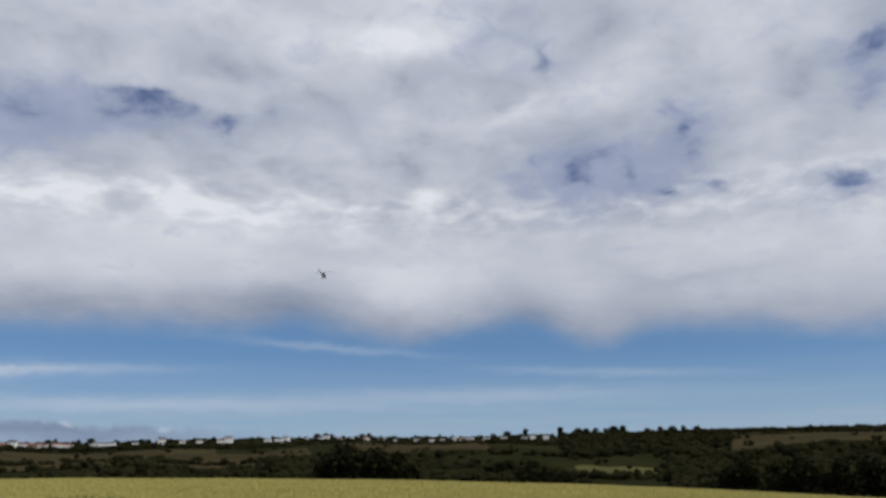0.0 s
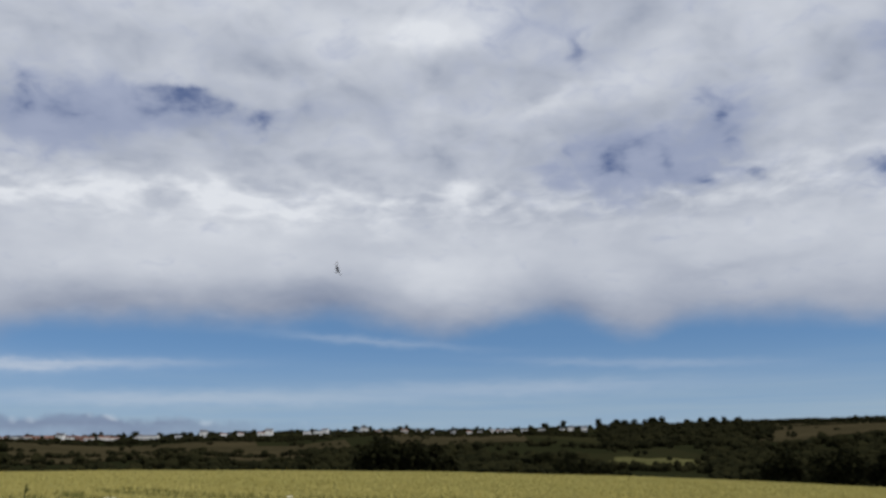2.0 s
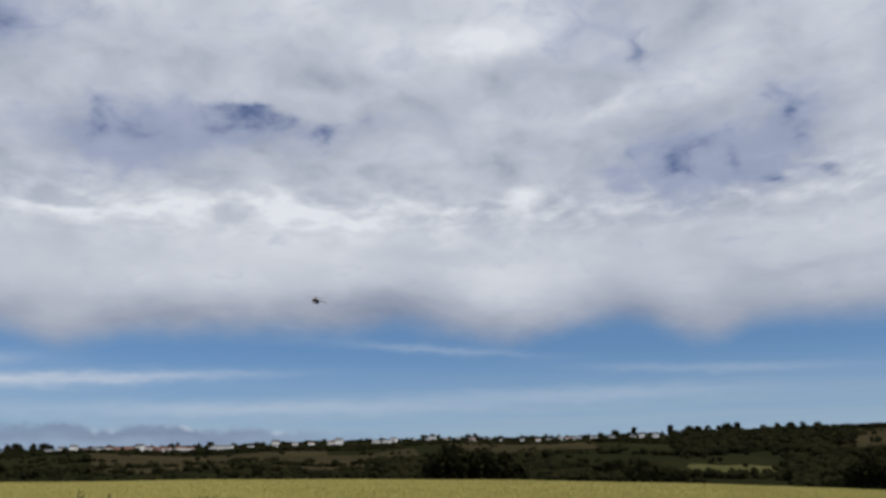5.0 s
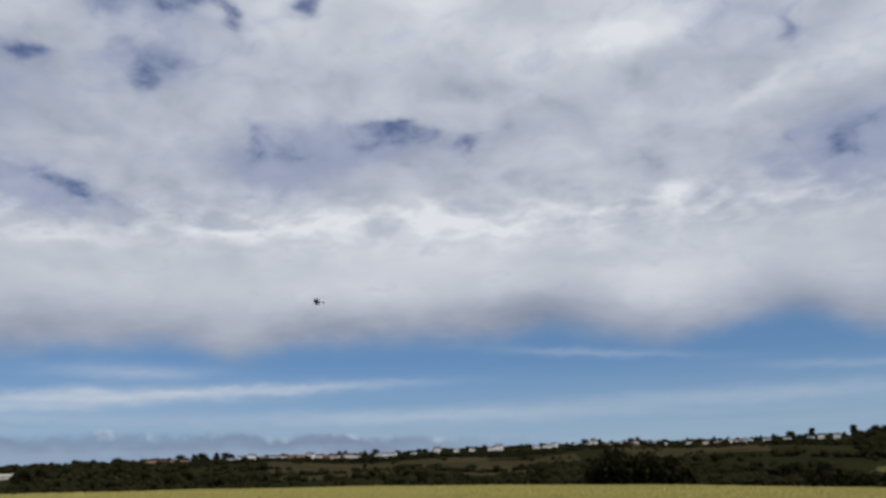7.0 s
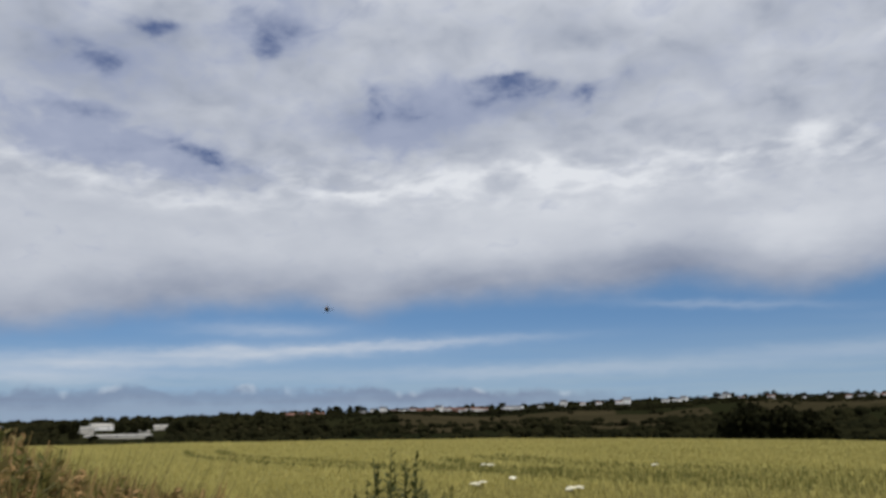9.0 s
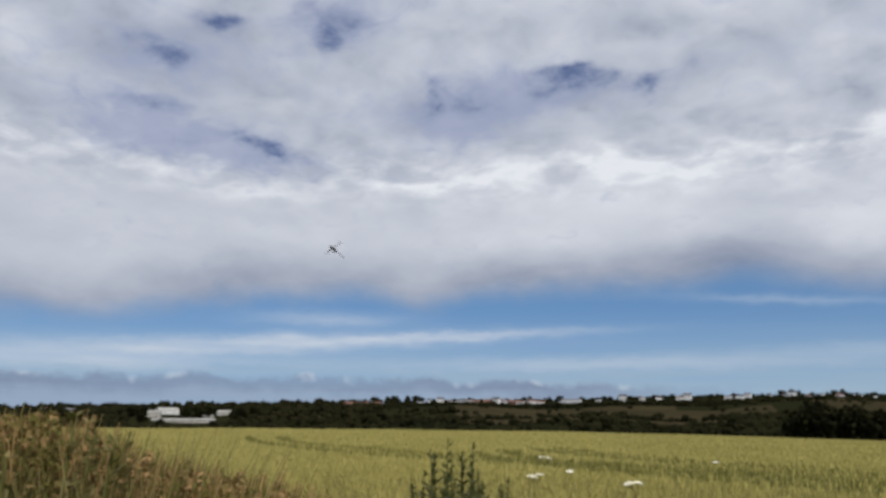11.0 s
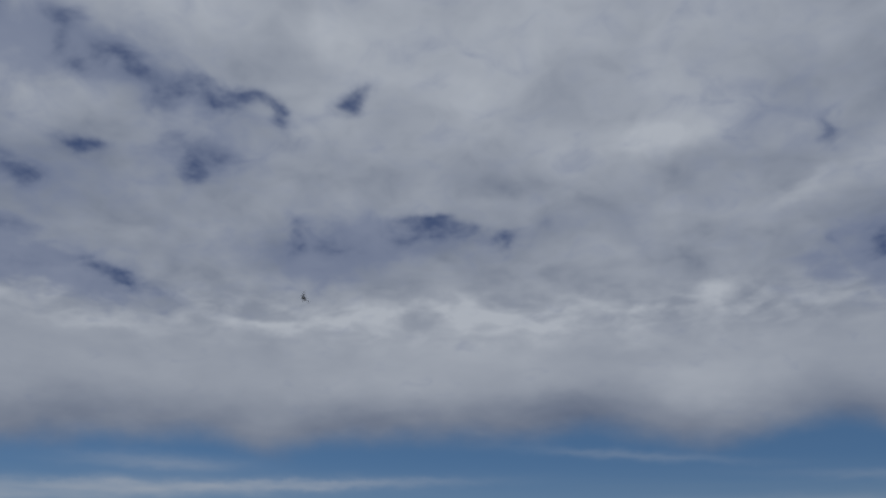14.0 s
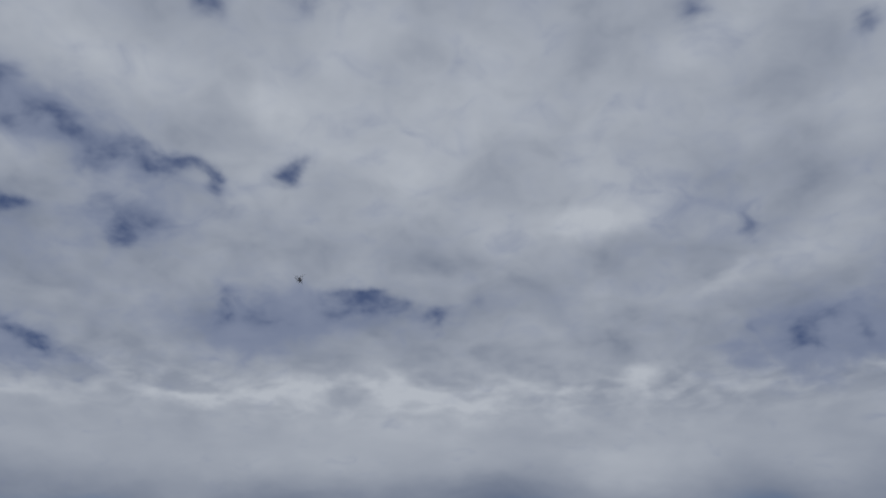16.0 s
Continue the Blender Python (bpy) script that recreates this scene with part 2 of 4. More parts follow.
haze = m("MULTIPLY", ramp01(EL, 8.2, 1.0), 0.85)
haze = m("MULTIPLY", haze, m("MULTIPLY_ADD", layers, 1.0, 0.5), clamp=True)
CLEAR = mix(haze, CLEAR, (0.33, 0.435, 0.53))
CLEAR = mix(m("MINIMUM", wisps, 0.9), CLEAR, (0.62, 0.66, 0.72))
# a low bank of far heaped clouds over the coast
heap = m("MULTIPLY_ADD", m("SUBTRACT", fbm(xyz(m("MULTIPLY", AZ, 0.42), m("MULTIPLY", EL, 0.5)), 0.6, 5.0, 0.6), 0.5), 2.4, 3.1)
heap = m("SUBTRACT", heap, m("MULTIPLY", ramp01(AZ, 36.0, 14.0), 0.75))
under = m("SUBTRACT", heap, EL)
bank = m("MULTIPLY", ramp01(under, -0.2, 0.4), m("MULTIPLY", ramp01(AZ, 8.0, 26.0), m("MULTIPLY_ADD", layers, 0.9, 0.3), clamp=True), clamp=True)
crest = m("MULTIPLY", ramp01(under, 0.5, 0.0), ramp01(fbm(xyz(AZ, 0.0), 0.45, 2.0), 0.5, 0.68))
base = ramp01(under, 0.4, 1.5)
CLEAR = mix(bank, CLEAR, mix(base, mix(crest, (0.19, 0.24, 0.355), (0.62, 0.66, 0.72)), (0.27, 0.345, 0.47)))
FULL = mix(deck, CLEAR, CLOUD)
FULL = mix(ramp01(EL, -0.5, -4.0), FULL, (0.16, 0.17, 0.12))
shine = WT.nodes.new("ShaderNodeBackground")
WT.links.new(vec("SCALE", FULL, 10.0), shine.inputs[0])
shine.inputs[1].default_value = 0.1
WT.links.new(shine.outputs[0], WT.nodes.new("ShaderNodeOutputWorld").inputs[0])

sun = new("sun", bpy.data.lights.new("sun", "SUN"))
sun.data.energy, sun.data.angle, sun.data.color = 2.2, radians(4), (1.0, 0.95, 0.87)
sa, sh = radians(SUN_HEADING), radians(SUN_HEIGHT)
sun.matrix_world = look((-math.sin(sa) * math.cos(sh) * 50, math.cos(sa) * math.cos(sh) * 50, math.sin(sh) * 50), (0, 0, 0))


# ---- materials ----
def material(name, low, high, scale=4.0, rough=0.8, fine=30.0, bump=0.3, metal=0.0, per=None, spec=0.3, depth=0.02):
    """Two colours broken up at two scales, with fine relief. per: 'object' or 'island' varies whole pieces."""
    mat = bpy.data.materials.new(name)
    mat.use_nodes = True
    t = mat.node_tree
    b = t.nodes["Principled BSDF"]
    at = t.nodes.new("ShaderNodeNewGeometry").outputs["Position"] if per != "object" else t.nodes.new("ShaderNodeTexCoord").outputs["Object"]
    big, small = fbm(at, scale, 3.0, tree=t), fbm(at, fine, 4.0, tree=t)
    f = m("ADD", m("MULTIPLY", big, 0.7, tree=t), m("MULTIPLY", small, 0.6, tree=t), tree=t)
    if per:
        r = t.nodes.new("ShaderNodeObjectInfo").outputs["Random"] if per == "object" else t.nodes.new("ShaderNodeNewGeometry").outputs["Random Per Island"]
        f = m("MULTIPLY_ADD", m("SUBTRACT", r, 0.5, tree=t), 0.25 if per == "soft_island" else 0.8, f, tree=t)
    f = ramp01(f, 0.35, 0.95, tree=t)
    t.links.new(mix(f, low, high, tree=t), b.inputs["Base Color"])
    b.inputs["Roughness"].default_value, b.inputs["Metallic"].default_value = rough, metal
    b.inputs["Specular IOR Level"].default_value = spec
    if bump:
        n = t.nodes.new("ShaderNodeBump")
        n.inputs["Strength"].default_value, n.inputs["Distance"].default_value = bump, depth
        t.links.new(small, n.inputs["Height"])
        t.links.new(n.outputs[0], b.inputs["Normal"])
    return mat


# the far hillside's cloud shade is put into these near-black leaf colours
SHADED_LEAF = material("leaves", (0.010, 0.011, 0.005), (0.024, 0.024, 0.010), 0.3, 0.9, 3.0, 0.0, per="island", spec=0.02)
SHADED_SCRUB = material("shaded_scrub", (0.011, 0.012, 0.006), (0.024, 0.023, 0.010), 0.012, 0.95, 0.4, 0.0, per="soft_island", spec=0.0)
BARK = material("bark", (0.03, 0.022, 0.015), (0.09, 0.07, 0.05), 3.0, 0.9, 20.0)
CROP = material("ripening_barley", (0.42, 0.37, 0.115), (0.53, 0.465, 0.16), 0.12, 0.7, 1.2, 0.0, per="soft_island", spec=0.1)
# darker green that imitates the shaded crop wall along the wheel tracks
TRACK_SHADE = material("green_barley", (0.16, 0.16, 0.045), (0.27, 0.25, 0.075), 0.3, 0.7, 3.0, 0.0, per="island", spec=0.1)
VERGE = material("verge_grass", (0.11, 0.11, 0.03), (0.29, 0.235, 0.095), 0.8, 0.75, 8.0, 0.0, per="island", spec=0.2)
RUST = material("rusty_grass", (0.125, 0.115, 0.03), (0.34, 0.215, 0.095), 0.8, 0.75, 2.2, 0.0, per="island", spec=0.1)
WEED = material("weed_green", (0.08, 0.09, 0.028), (0.17, 0.175, 0.06), 2.0, 0.7, 15.0, 0.0, per="island", spec=0.2)
PETAL = material("cream_petals", (0.78, 0.73, 0.52), (0.90, 0.86, 0.68), 8.0, 0.7, 40.0, 0.0)
RENDERED = material("white_render", (0.80, 0.79, 0.76), (0.90, 0.89, 0.86), 0.3, 0.85, 4.0, per="object")
BRICK = material("red_brick", (0.22, 0.10, 0.07), (0.36, 0.19, 0.13), 0.4, 0.85, 5.0, per="object")
TILE = material("roof_tile_red", (0.11, 0.055, 0.045), (0.21, 0.11, 0.08), 0.5, 0.85, 5.0, per="object")
SLATE = material("roof_slate", (0.06, 0.06, 0.07), (0.16, 0.16, 0.17), 0.5, 0.7, 5.0, per="object")
SHEET = material("barn_sheet", (0.30, 0.29, 0.26), (0.46, 0.44, 0.39), 0.3, 0.6, 4.0, metal=0.0, per="object")
PANE = material("window_glass", (0.02, 0.025, 0.03), (0.05, 0.055, 0.06), 0.5, 0.1, 4.0, 0.0, spec=0.6)
BODY = material("black_frame", (0.015, 0.015, 0.017), (0.035, 0.035, 0.04), 8.0, 0.5, 60.0, 0.1, per="object")
TRIM = material("orange_trim", (0.50, 0.20, 0.06), (0.75, 0.45, 0.25), 5.0, 0.3, 40.0, 0.0, per="object", spec=0.5)
SHELL = material("dark_canopy", (0.010, 0.009, 0.010), (0.026, 0.020, 0.020), 5.0, 0.3, 40.0, 0.0, per="object", spec=0.5)
CARBON = material("carbon", (0.012, 0.012, 0.013), (0.03, 0.03, 0.032), 10.0, 0.35, 90.0, 0.1, per="object")
BLADE = material("blade_paint", (0.26, 0.22, 0.21), (0.42, 0.36, 0.34), 6.0, 0.3, 40.0, 0.0, per="object", spec=0.5)
STEEL = material("steel", (0.25, 0.25, 0.26), (0.5, 0.5, 0.5), 20.0, 0.3, 90.0, 0.0, metal=1.0, per="object")


def let_light_through(mat, share):
    """Thin leaves and ears pass a share of the light that falls on their backs."""
    t = mat.node_tree
    b, out = t.nodes["Principled BSDF"], t.nodes["Material Output"]
    back, both = t.nodes.new("ShaderNodeBsdfTranslucent"), t.nodes.new("ShaderNodeMixShader")
    t.links.new(b.inputs["Base Color"].links[0].from_socket, back.inputs["Color"])
    both.inputs[0].default_value = share
    t.links.new(b.outputs[0], both.inputs[1])
    t.links.new(back.outputs[0], both.inputs[2])
    t.links.new(both.outputs[0], out.inputs["Surface"])


for thin_leaf in (CROP, TRACK_SHADE, VERGE, WEED):
    let_light_through(thin_leaf, 0.35)


def land_material():
    """Barley near the eye, hedged pasture and rough grazing beyond it, toned field by field with cloud shade coloured
    in.
    """
    mat = bpy.data.materials.new("land")
    mat.use_nodes = True
    t = mat.node_tree
    b = t.nodes["Principled BSDF"]
    at = t.nodes.new("ShaderNodeNewGeometry").outputs["Position"]
    far = vec("LENGTH", at, out=1, tree=t)
    warped = vec("ADD", at, vec("SCALE", fbm(at, 0.006, 2.0, tree=t, colour=True), 60.0, tree=t), tree=t)
    cell = t.nodes.new("ShaderNodeTexVoronoi")
    cell.inputs["Scale"].default_value = 0.0055
    t.links.new(warped, cell.inputs["Vector"])
    pick = t.nodes.new("ShaderNodeSeparateColor")
    t.links.new(cell.outputs["Color"], pick.inputs[0])
    # pasture tones are near-black: the hill's cloud shadow is mixed into them
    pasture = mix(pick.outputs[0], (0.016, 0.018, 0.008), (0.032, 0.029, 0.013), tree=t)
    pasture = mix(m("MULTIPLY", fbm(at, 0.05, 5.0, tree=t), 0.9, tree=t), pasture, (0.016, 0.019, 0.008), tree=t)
    soil = mix(fbm(at, 0.6, 5.0, tree=t), (0.28, 0.25, 0.08), (0.40, 0.35, 0.12), tree=t)
    soil = mix(m("MULTIPLY", fbm(at, 0.09, 3.0, tree=t), 0.5, tree=t), soil, (0.20, 0.20, 0.06), tree=t)
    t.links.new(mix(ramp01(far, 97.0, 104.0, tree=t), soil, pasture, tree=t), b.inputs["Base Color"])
    b.inputs["Roughness"].default_value = 0.9
    b.inputs["Specular IOR Level"].default_value = 0.0
    n = t.nodes.new("ShaderNodeBump")
    n.inputs["Strength"].default_value, n.inputs["Distance"].default_value = 0.6, 0.15
    t.links.new(fbm(at, 3.0, 5.0, 0.7, tree=t), n.inputs["Height"])
    t.links.new(n.outputs[0], b.inputs["Normal"])
    return mat


LAND = land_material()
# slope fields keep their hues but are darkened to stand under cloud shade
PALE_FIELD = material("pale_meadow", (0.06, 0.06, 0.024), (0.11, 0.105, 0.042), 0.02, 0.9, 0.3, 0.0, spec=0.0)
BROWN_FIELD = material("rough_pasture", (0.030, 0.027, 0.014), (0.060, 0.049, 0.026), 0.02, 0.9, 0.25, 0.0, spec=0.0)


# ---- helpers for meshes ----
def mesh_of(name, verts, faces, mat, smooth=False):
    me = bpy.data.meshes.new(name)
    me.from_pydata([tuple(v) for v in verts], [], [tuple(f) for f in faces])
    me.materials.append(mat)
    if smooth:
        me.polygons.foreach_set("use_smooth", [True] * len(me.polygons))
    me.update()
    return me


def part(name, bm, mat, parent, label=""):
    me = bpy.data.meshes.new(name)
    bm.to_mesh(me)
    bm.free()
    me.materials.append(mat)
    ob = new(name, me)
    ob.parent = parent
    return tagged(ob, label)


def box_bm(x0, x1, y0, y1, z0, z1, bevel=0.0):
    bm = bmesh.new()
    bmesh.ops.create_cube(bm, size=1)
    for v in bm.verts:
        v.co = ((x0 + x1) / 2 + v.co.x * (x1 - x0), (y0 + y1) / 2 + v.co.y * (y1 - y0), (z0 + z1) / 2 + v.co.z * (z1 - z0))
    if bevel:
        bmesh.ops.bevel(bm, geom=bm.edges[:], offset=bevel, segments=2, affect="EDGES")
    return bm


def tube_bm(points, radii, sides=10):
    """A tube along points, closed at both ends."""
    bm = bmesh.new()
    rings = []
    for i, (p, r) in enumerate(zip(points, radii)):
        p = Vector(p)
        d = (Vector(points[min(i + 1, len(points) - 1)]) - Vector(points[max(i - 1, 0)])).normalized()
        q = d.to_track_quat("Z", "Y")
        rings.append([bm.verts.new(p + q @ Vector((math.cos(a) * r, math.sin(a) * r, 0))) for a in [k * 2 * math.pi / sides for k in range(sides)]])
    for a, b in zip(rings, rings[1:]):
        for k in range(sides):
            bm.faces.new((a[k], a[(k + 1) % sides], b[(k + 1) % sides], b[k]))
    bm.faces.new(rings[0][::-1])
    bm.faces.new(rings[-1])
    for f in bm.faces:
        f.smooth = True
    return bm


def polar(heading, r, z=0.0):
    a = radians(heading)
    return Vector((-math.sin(a) * r, math.cos(a) * r, z))


# ---- the land ----
FIELD_END, RIDGE = 95.0, 1200.0


def rim_height(az):
    """Slope in degrees at which the far edge of the barley is seen."""
    return -1.13 + 0.031 * az - 0.00040 * az * az + 0.0000012 * az ** 3


def ridge_height(az):
    return 1.74 - 0.021 * np.clip(az - 12, 0, 60) + 0.10 * np.exp(-((az - 32) / 5) ** 2) + 0.12 * np.exp(-((az + 23) / 5) ** 2)


def step(a, b, x):
    s = np.clip((x - a) / (b - a), 0, 1)
    return s * s * (3 - 2 * s)


def land(x, y):
    """Height of the ground."""
    x, y = np.asarray(x, float), np.asarray(y, float)
    r, az = np.hypot(x, y), np.degrees(np.arctan2(-x, y))
    front = step(110, 80, np.abs(az - 12))
    a = np.clip(az, -45, 70)
    rim_z = (EYE[2] + FIELD_END * np.tan(np.radians(rim_height(a))) - 0.72) * front
    field = rim_z * step(4, 1.0, 0) * np.clip((r - 6) / (FIELD_END - 6), 0, 1.05)
    ridge_z = EYE[2] + RIDGE * np.tan(np.radians(ridge_height(a)))
    valley = -13.0 + 2.5 * np.sin(x * 0.011) * np.cos(y * 0.007)
    z = np.where(r < FIELD_END, field, rim_z * 1.05 + (valley - rim_z) * step(FIELD_END, 300, r))
    climb = np.clip((r - 280) / (RIDGE - 280), 0, 1)
    climb = 0.55 * climb + 0.45 * step(0, 1, climb)
    folds = (np.sin(az * 0.55 + r * 0.004) * 3.0 + np.sin(az * 0.21 - r * 0.007) * 4.0) * climb * (1 - climb) * 2
    hill = valley + (ridge_z - valley) * climb + folds
    z = np.where(r > 280, hill, z)
    z = np.where(r > RIDGE, ridge_z * (1 - 1.1 * step(RIDGE, 2600, r)), z)
    return z * np.where(r < 150, 1, front * 0.7 + 0.3)


def build_land():
    rings = np.concatenate([np.linspace(0.5, 12, 16), np.linspace(13, FIELD_END, 60), np.linspace(97, 300, 40), np.linspace(310, 1250, 90), np.linspace(1300, 4700, 24)])
    heads = np.radians(np.concatenate([np.linspace(-45, 75, 241), np.linspace(78, 312, 79)]))
    R, A = np.meshgrid(rings, heads, indexing="ij")
    X, Y = -np.sin(A) * R, np.cos(A) * R
    Z = land(X, Y)
    n, k = Z.shape
    verts = np.stack([X, Y, Z], -1).reshape(-1, 3).tolist() + [[0, 0, 0]]
    faces = []
    for i in range(n - 1):
        for j in range(k):
            j2 = (j + 1) % k
            faces.append((i * k + j, i * k + j2, (i + 1) * k + j2, (i + 1) * k + j))
    faces += [(n * k, (j + 1) % k, j) for j in range(k)]
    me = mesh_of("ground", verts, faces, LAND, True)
    tagged(new("ground", me), "rolling farmland with barley and hedged pasture", "ground", kind="structure")


build_land()


def draped(name, label, az0, az1, r0, r1, mat, lift=0.6):
    """A field of its own colour, laid on the hillside, with an uneven border."""
    rng = np.random.default_rng(int(abs(az0) * 7 + r0))
    na, nr = 26, 12
    top, bottom = [], []
    ph = rng.uniform(0, 6, 4)
    for i in range(nr + 1):
        for j in range(na + 1):
            u, v = j / na, i / nr
            az = az0 + (az1 - az0) * u + 0.25 * math.sin(v * 4 + ph[0])
            r = r0 + (r1 - r0) * v + 12 * math.sin(u * 5 + ph[1]) + 6 * math.sin(u * 13 + ph[2])
            p = polar(az, r)
            z = float(land(p.x, p.y))
            top.append((p.x, p.y, z + lift))
    faces = [(i * (na + 1) + j, i * (na + 1) + j + 1, (i + 1) * (na + 1) + j + 1, (i + 1) * (na + 1) + j) for i in range(nr) for j in range(na)]
    me = mesh_of(name, top, [f[::-1] for f in faces], mat, True)
    tagged(new(name, me), label, "field", kind="structure")


draped("pasture_1", "dry brown rough pasture on the far slope", 31, 15.5, 560, 860, BROWN_FIELD)
draped("pasture_2", "brown rough pasture below the ridge", 7, -3, 700, 980, BROWN_FIELD)
draped("pasture_3", "brown open slope under the wood", -18, -30, 720, 1030, BROWN_FIELD)
draped("pasture_4", "pale hay meadow among dark hedges", -8.6, -14.8, 480, 535, PALE_FIELD)
draped("pasture_6", "olive rough grazing between dark hedges", 19.5, 9.5, 560, 800, BROWN_FIELD)
draped("pasture_5", "brown strip of grazing on the slope", 46, 40, 700, 900, BROWN_FIELD)


# ---- woods and trees ----
def crown_lumps(rng, n, size, tall, flat=1.0):
    """Centres and sizes of the leafy masses of one crown."""
    out = []
    for _ in range(n):
        a, h = rng.uniform(0, 2 * math.pi), rng.uniform(0.30, 1.0)
        w = size * (0.15 + 0.85 * math.sin(math.pi * (0.15 + 0.75 * h)))
        d = w * rng.uniform(0.1, 0.75)
        out.append((math.cos(a) * d, math.sin(a) * d, tall * h * 0.86, size * rng.uniform(0.28, 0.5) * flat))
    return out


def leaf_cloud(rng, lumps, per, leaf):
    """Small leaf sprays strewn through the lumps, thickest at their skins."""
    verts, faces = [], []
    for cx, cy, cz, r in lumps:
        k = per
        d = rng.normal(size=(k, 3))
        d /= np.linalg.norm(d, axis=1)[:, None]
        rad = r * rng.uniform(0.55, 1.12, (k, 1))
        c = d * rad * np.array([1, 1, 0.8]) + (cx, cy, cz)
        u = rng.normal(size=(k, 3))
        u /= np.linalg.norm(u, axis=1)[:, None]
        v = np.cross(u, rng.normal(size=(k, 3)))
        v /= np.linalg.norm(v, axis=1)[:, None]
        s = leaf * rng.uniform(0.6, 1.4, (k, 1))
        base = len(verts)
        quad = np.stack([c - u * s, c - v * s * 0.6, c + u * s, c + v * s * 0.6], 1).reshape(-1, 3)
        verts += quad.tolist()
        faces += [(base + 4 * i, base + 4 * i + 1, base + 4 * i + 2, base + 4 * i + 3) for i in range(k)]
    return verts, faces


def tree_thing(seed, name, label, size, tall, trunk=0.2, n=14, per=130, leaf=0.5):
    rng = np.random.default_rng(seed)
    top = new(name)
    lumps = crown_lumps(rng, n, size, tall)
    bm = tube_bm([(0, 0, -0.6), (0.05 * size, 0, tall * 0.3), (0.02 * size, 0.05 * size, tall * 0.6), (0, 0, tall * 0.8)],
                 [trunk * 1.3, trunk, trunk * 0.6, trunk * 0.2], 8)
    for cx, cy, cz, r in lumps[:6]:
        b2 = tube_bm([(0.03 * size, 0.0, tall * 0.32), (cx * 0.5, cy * 0.5, (cz + tall * 0.3) / 2), (cx, cy, cz)], [trunk * 0.5, trunk * 0.3, trunk * 0.1], 6)
        me = bpy.data.meshes.new("limb")
        b2.to_mesh(me)
        b2.free()
        bm.from_mesh(me)
        bpy.data.meshes.remove(me)
    part("trunk", bm, BARK, top)
    verts, faces = leaf_cloud(rng, lumps, per, leaf)
    crown = new("crown", mesh_of("crown", verts, faces, SHADED_LEAF))
    crown.parent = top
    return tagged(top, label, "tree", "trees")


def stand(ob, p, turn=0.0, scale=1.0, sink=0.0):
    ob.matrix_basis = pose(p.x, p.y, float(land(p.x, p.y)) - sink, 0, 0, turn) @ Matrix.Diagonal((scale, scale, scale, 1))
    return ob


def plant_trees():
    """Round-headed hedgerow trees on the valley side and on the skyline."""
    kinds = [tree_thing(11, "oak_tree", "dark green round-headed oak in a hedgerow", 4.6, 9.5),
             tree_thing(12, "oak_tree", "dark broad oak on the valley side", 5.6, 8.5, n=18),
             tree_thing(13, "ash_tree", "tall dark ash with an uneven crown", 3.6, 11.0, n=13),
             tree_thing(14, "hawthorn_tree", "low dark hawthorn in a hedge", 3.2, 5.0, n=10)]
    spots = []
    rng = random.Random(5)
    # heading, distance, kind, scale
    for az, r, k, s in [(10.2, 190, 3, 1.1), (9.0, 185, 3, 1.2), (7.3, 160, 1, 1.0), (6.2, 168, 0, 1.0), (5.1, 162, 1, 0.95), (3.3, 165, 0, 0.85), (2.8, 170, 3, 1.1),
                        (22.3, 215, 1, 0.85), (20.5, 225, 0, 0.7), (17.6, 235, 1, 0.95), (16.2, 228, 0, 0.9), (14.2, 230, 3, 1.2), (12.4, 205, 1, 0.7),
                        (-5.6, 215, 1, 1.0), (-6.9, 220, 0, 1.0), (-8.0, 210, 1, 0.85), (0.6, 190, 3, 1.1), (-1.6, 200, 3, 1.2), (-3.4, 205, 3, 1.25),
                        (-19.5, 180, 1, 0.9), (-21.5, 175, 0, 0.75), (-23.0, 172, 1, 0.85), (-25.2, 176, 0, 0.82), (-27.3, 172, 1, 0.88), (-29.5, 172, 1, 0.85)]:
        spots.append((az, r, k, s))
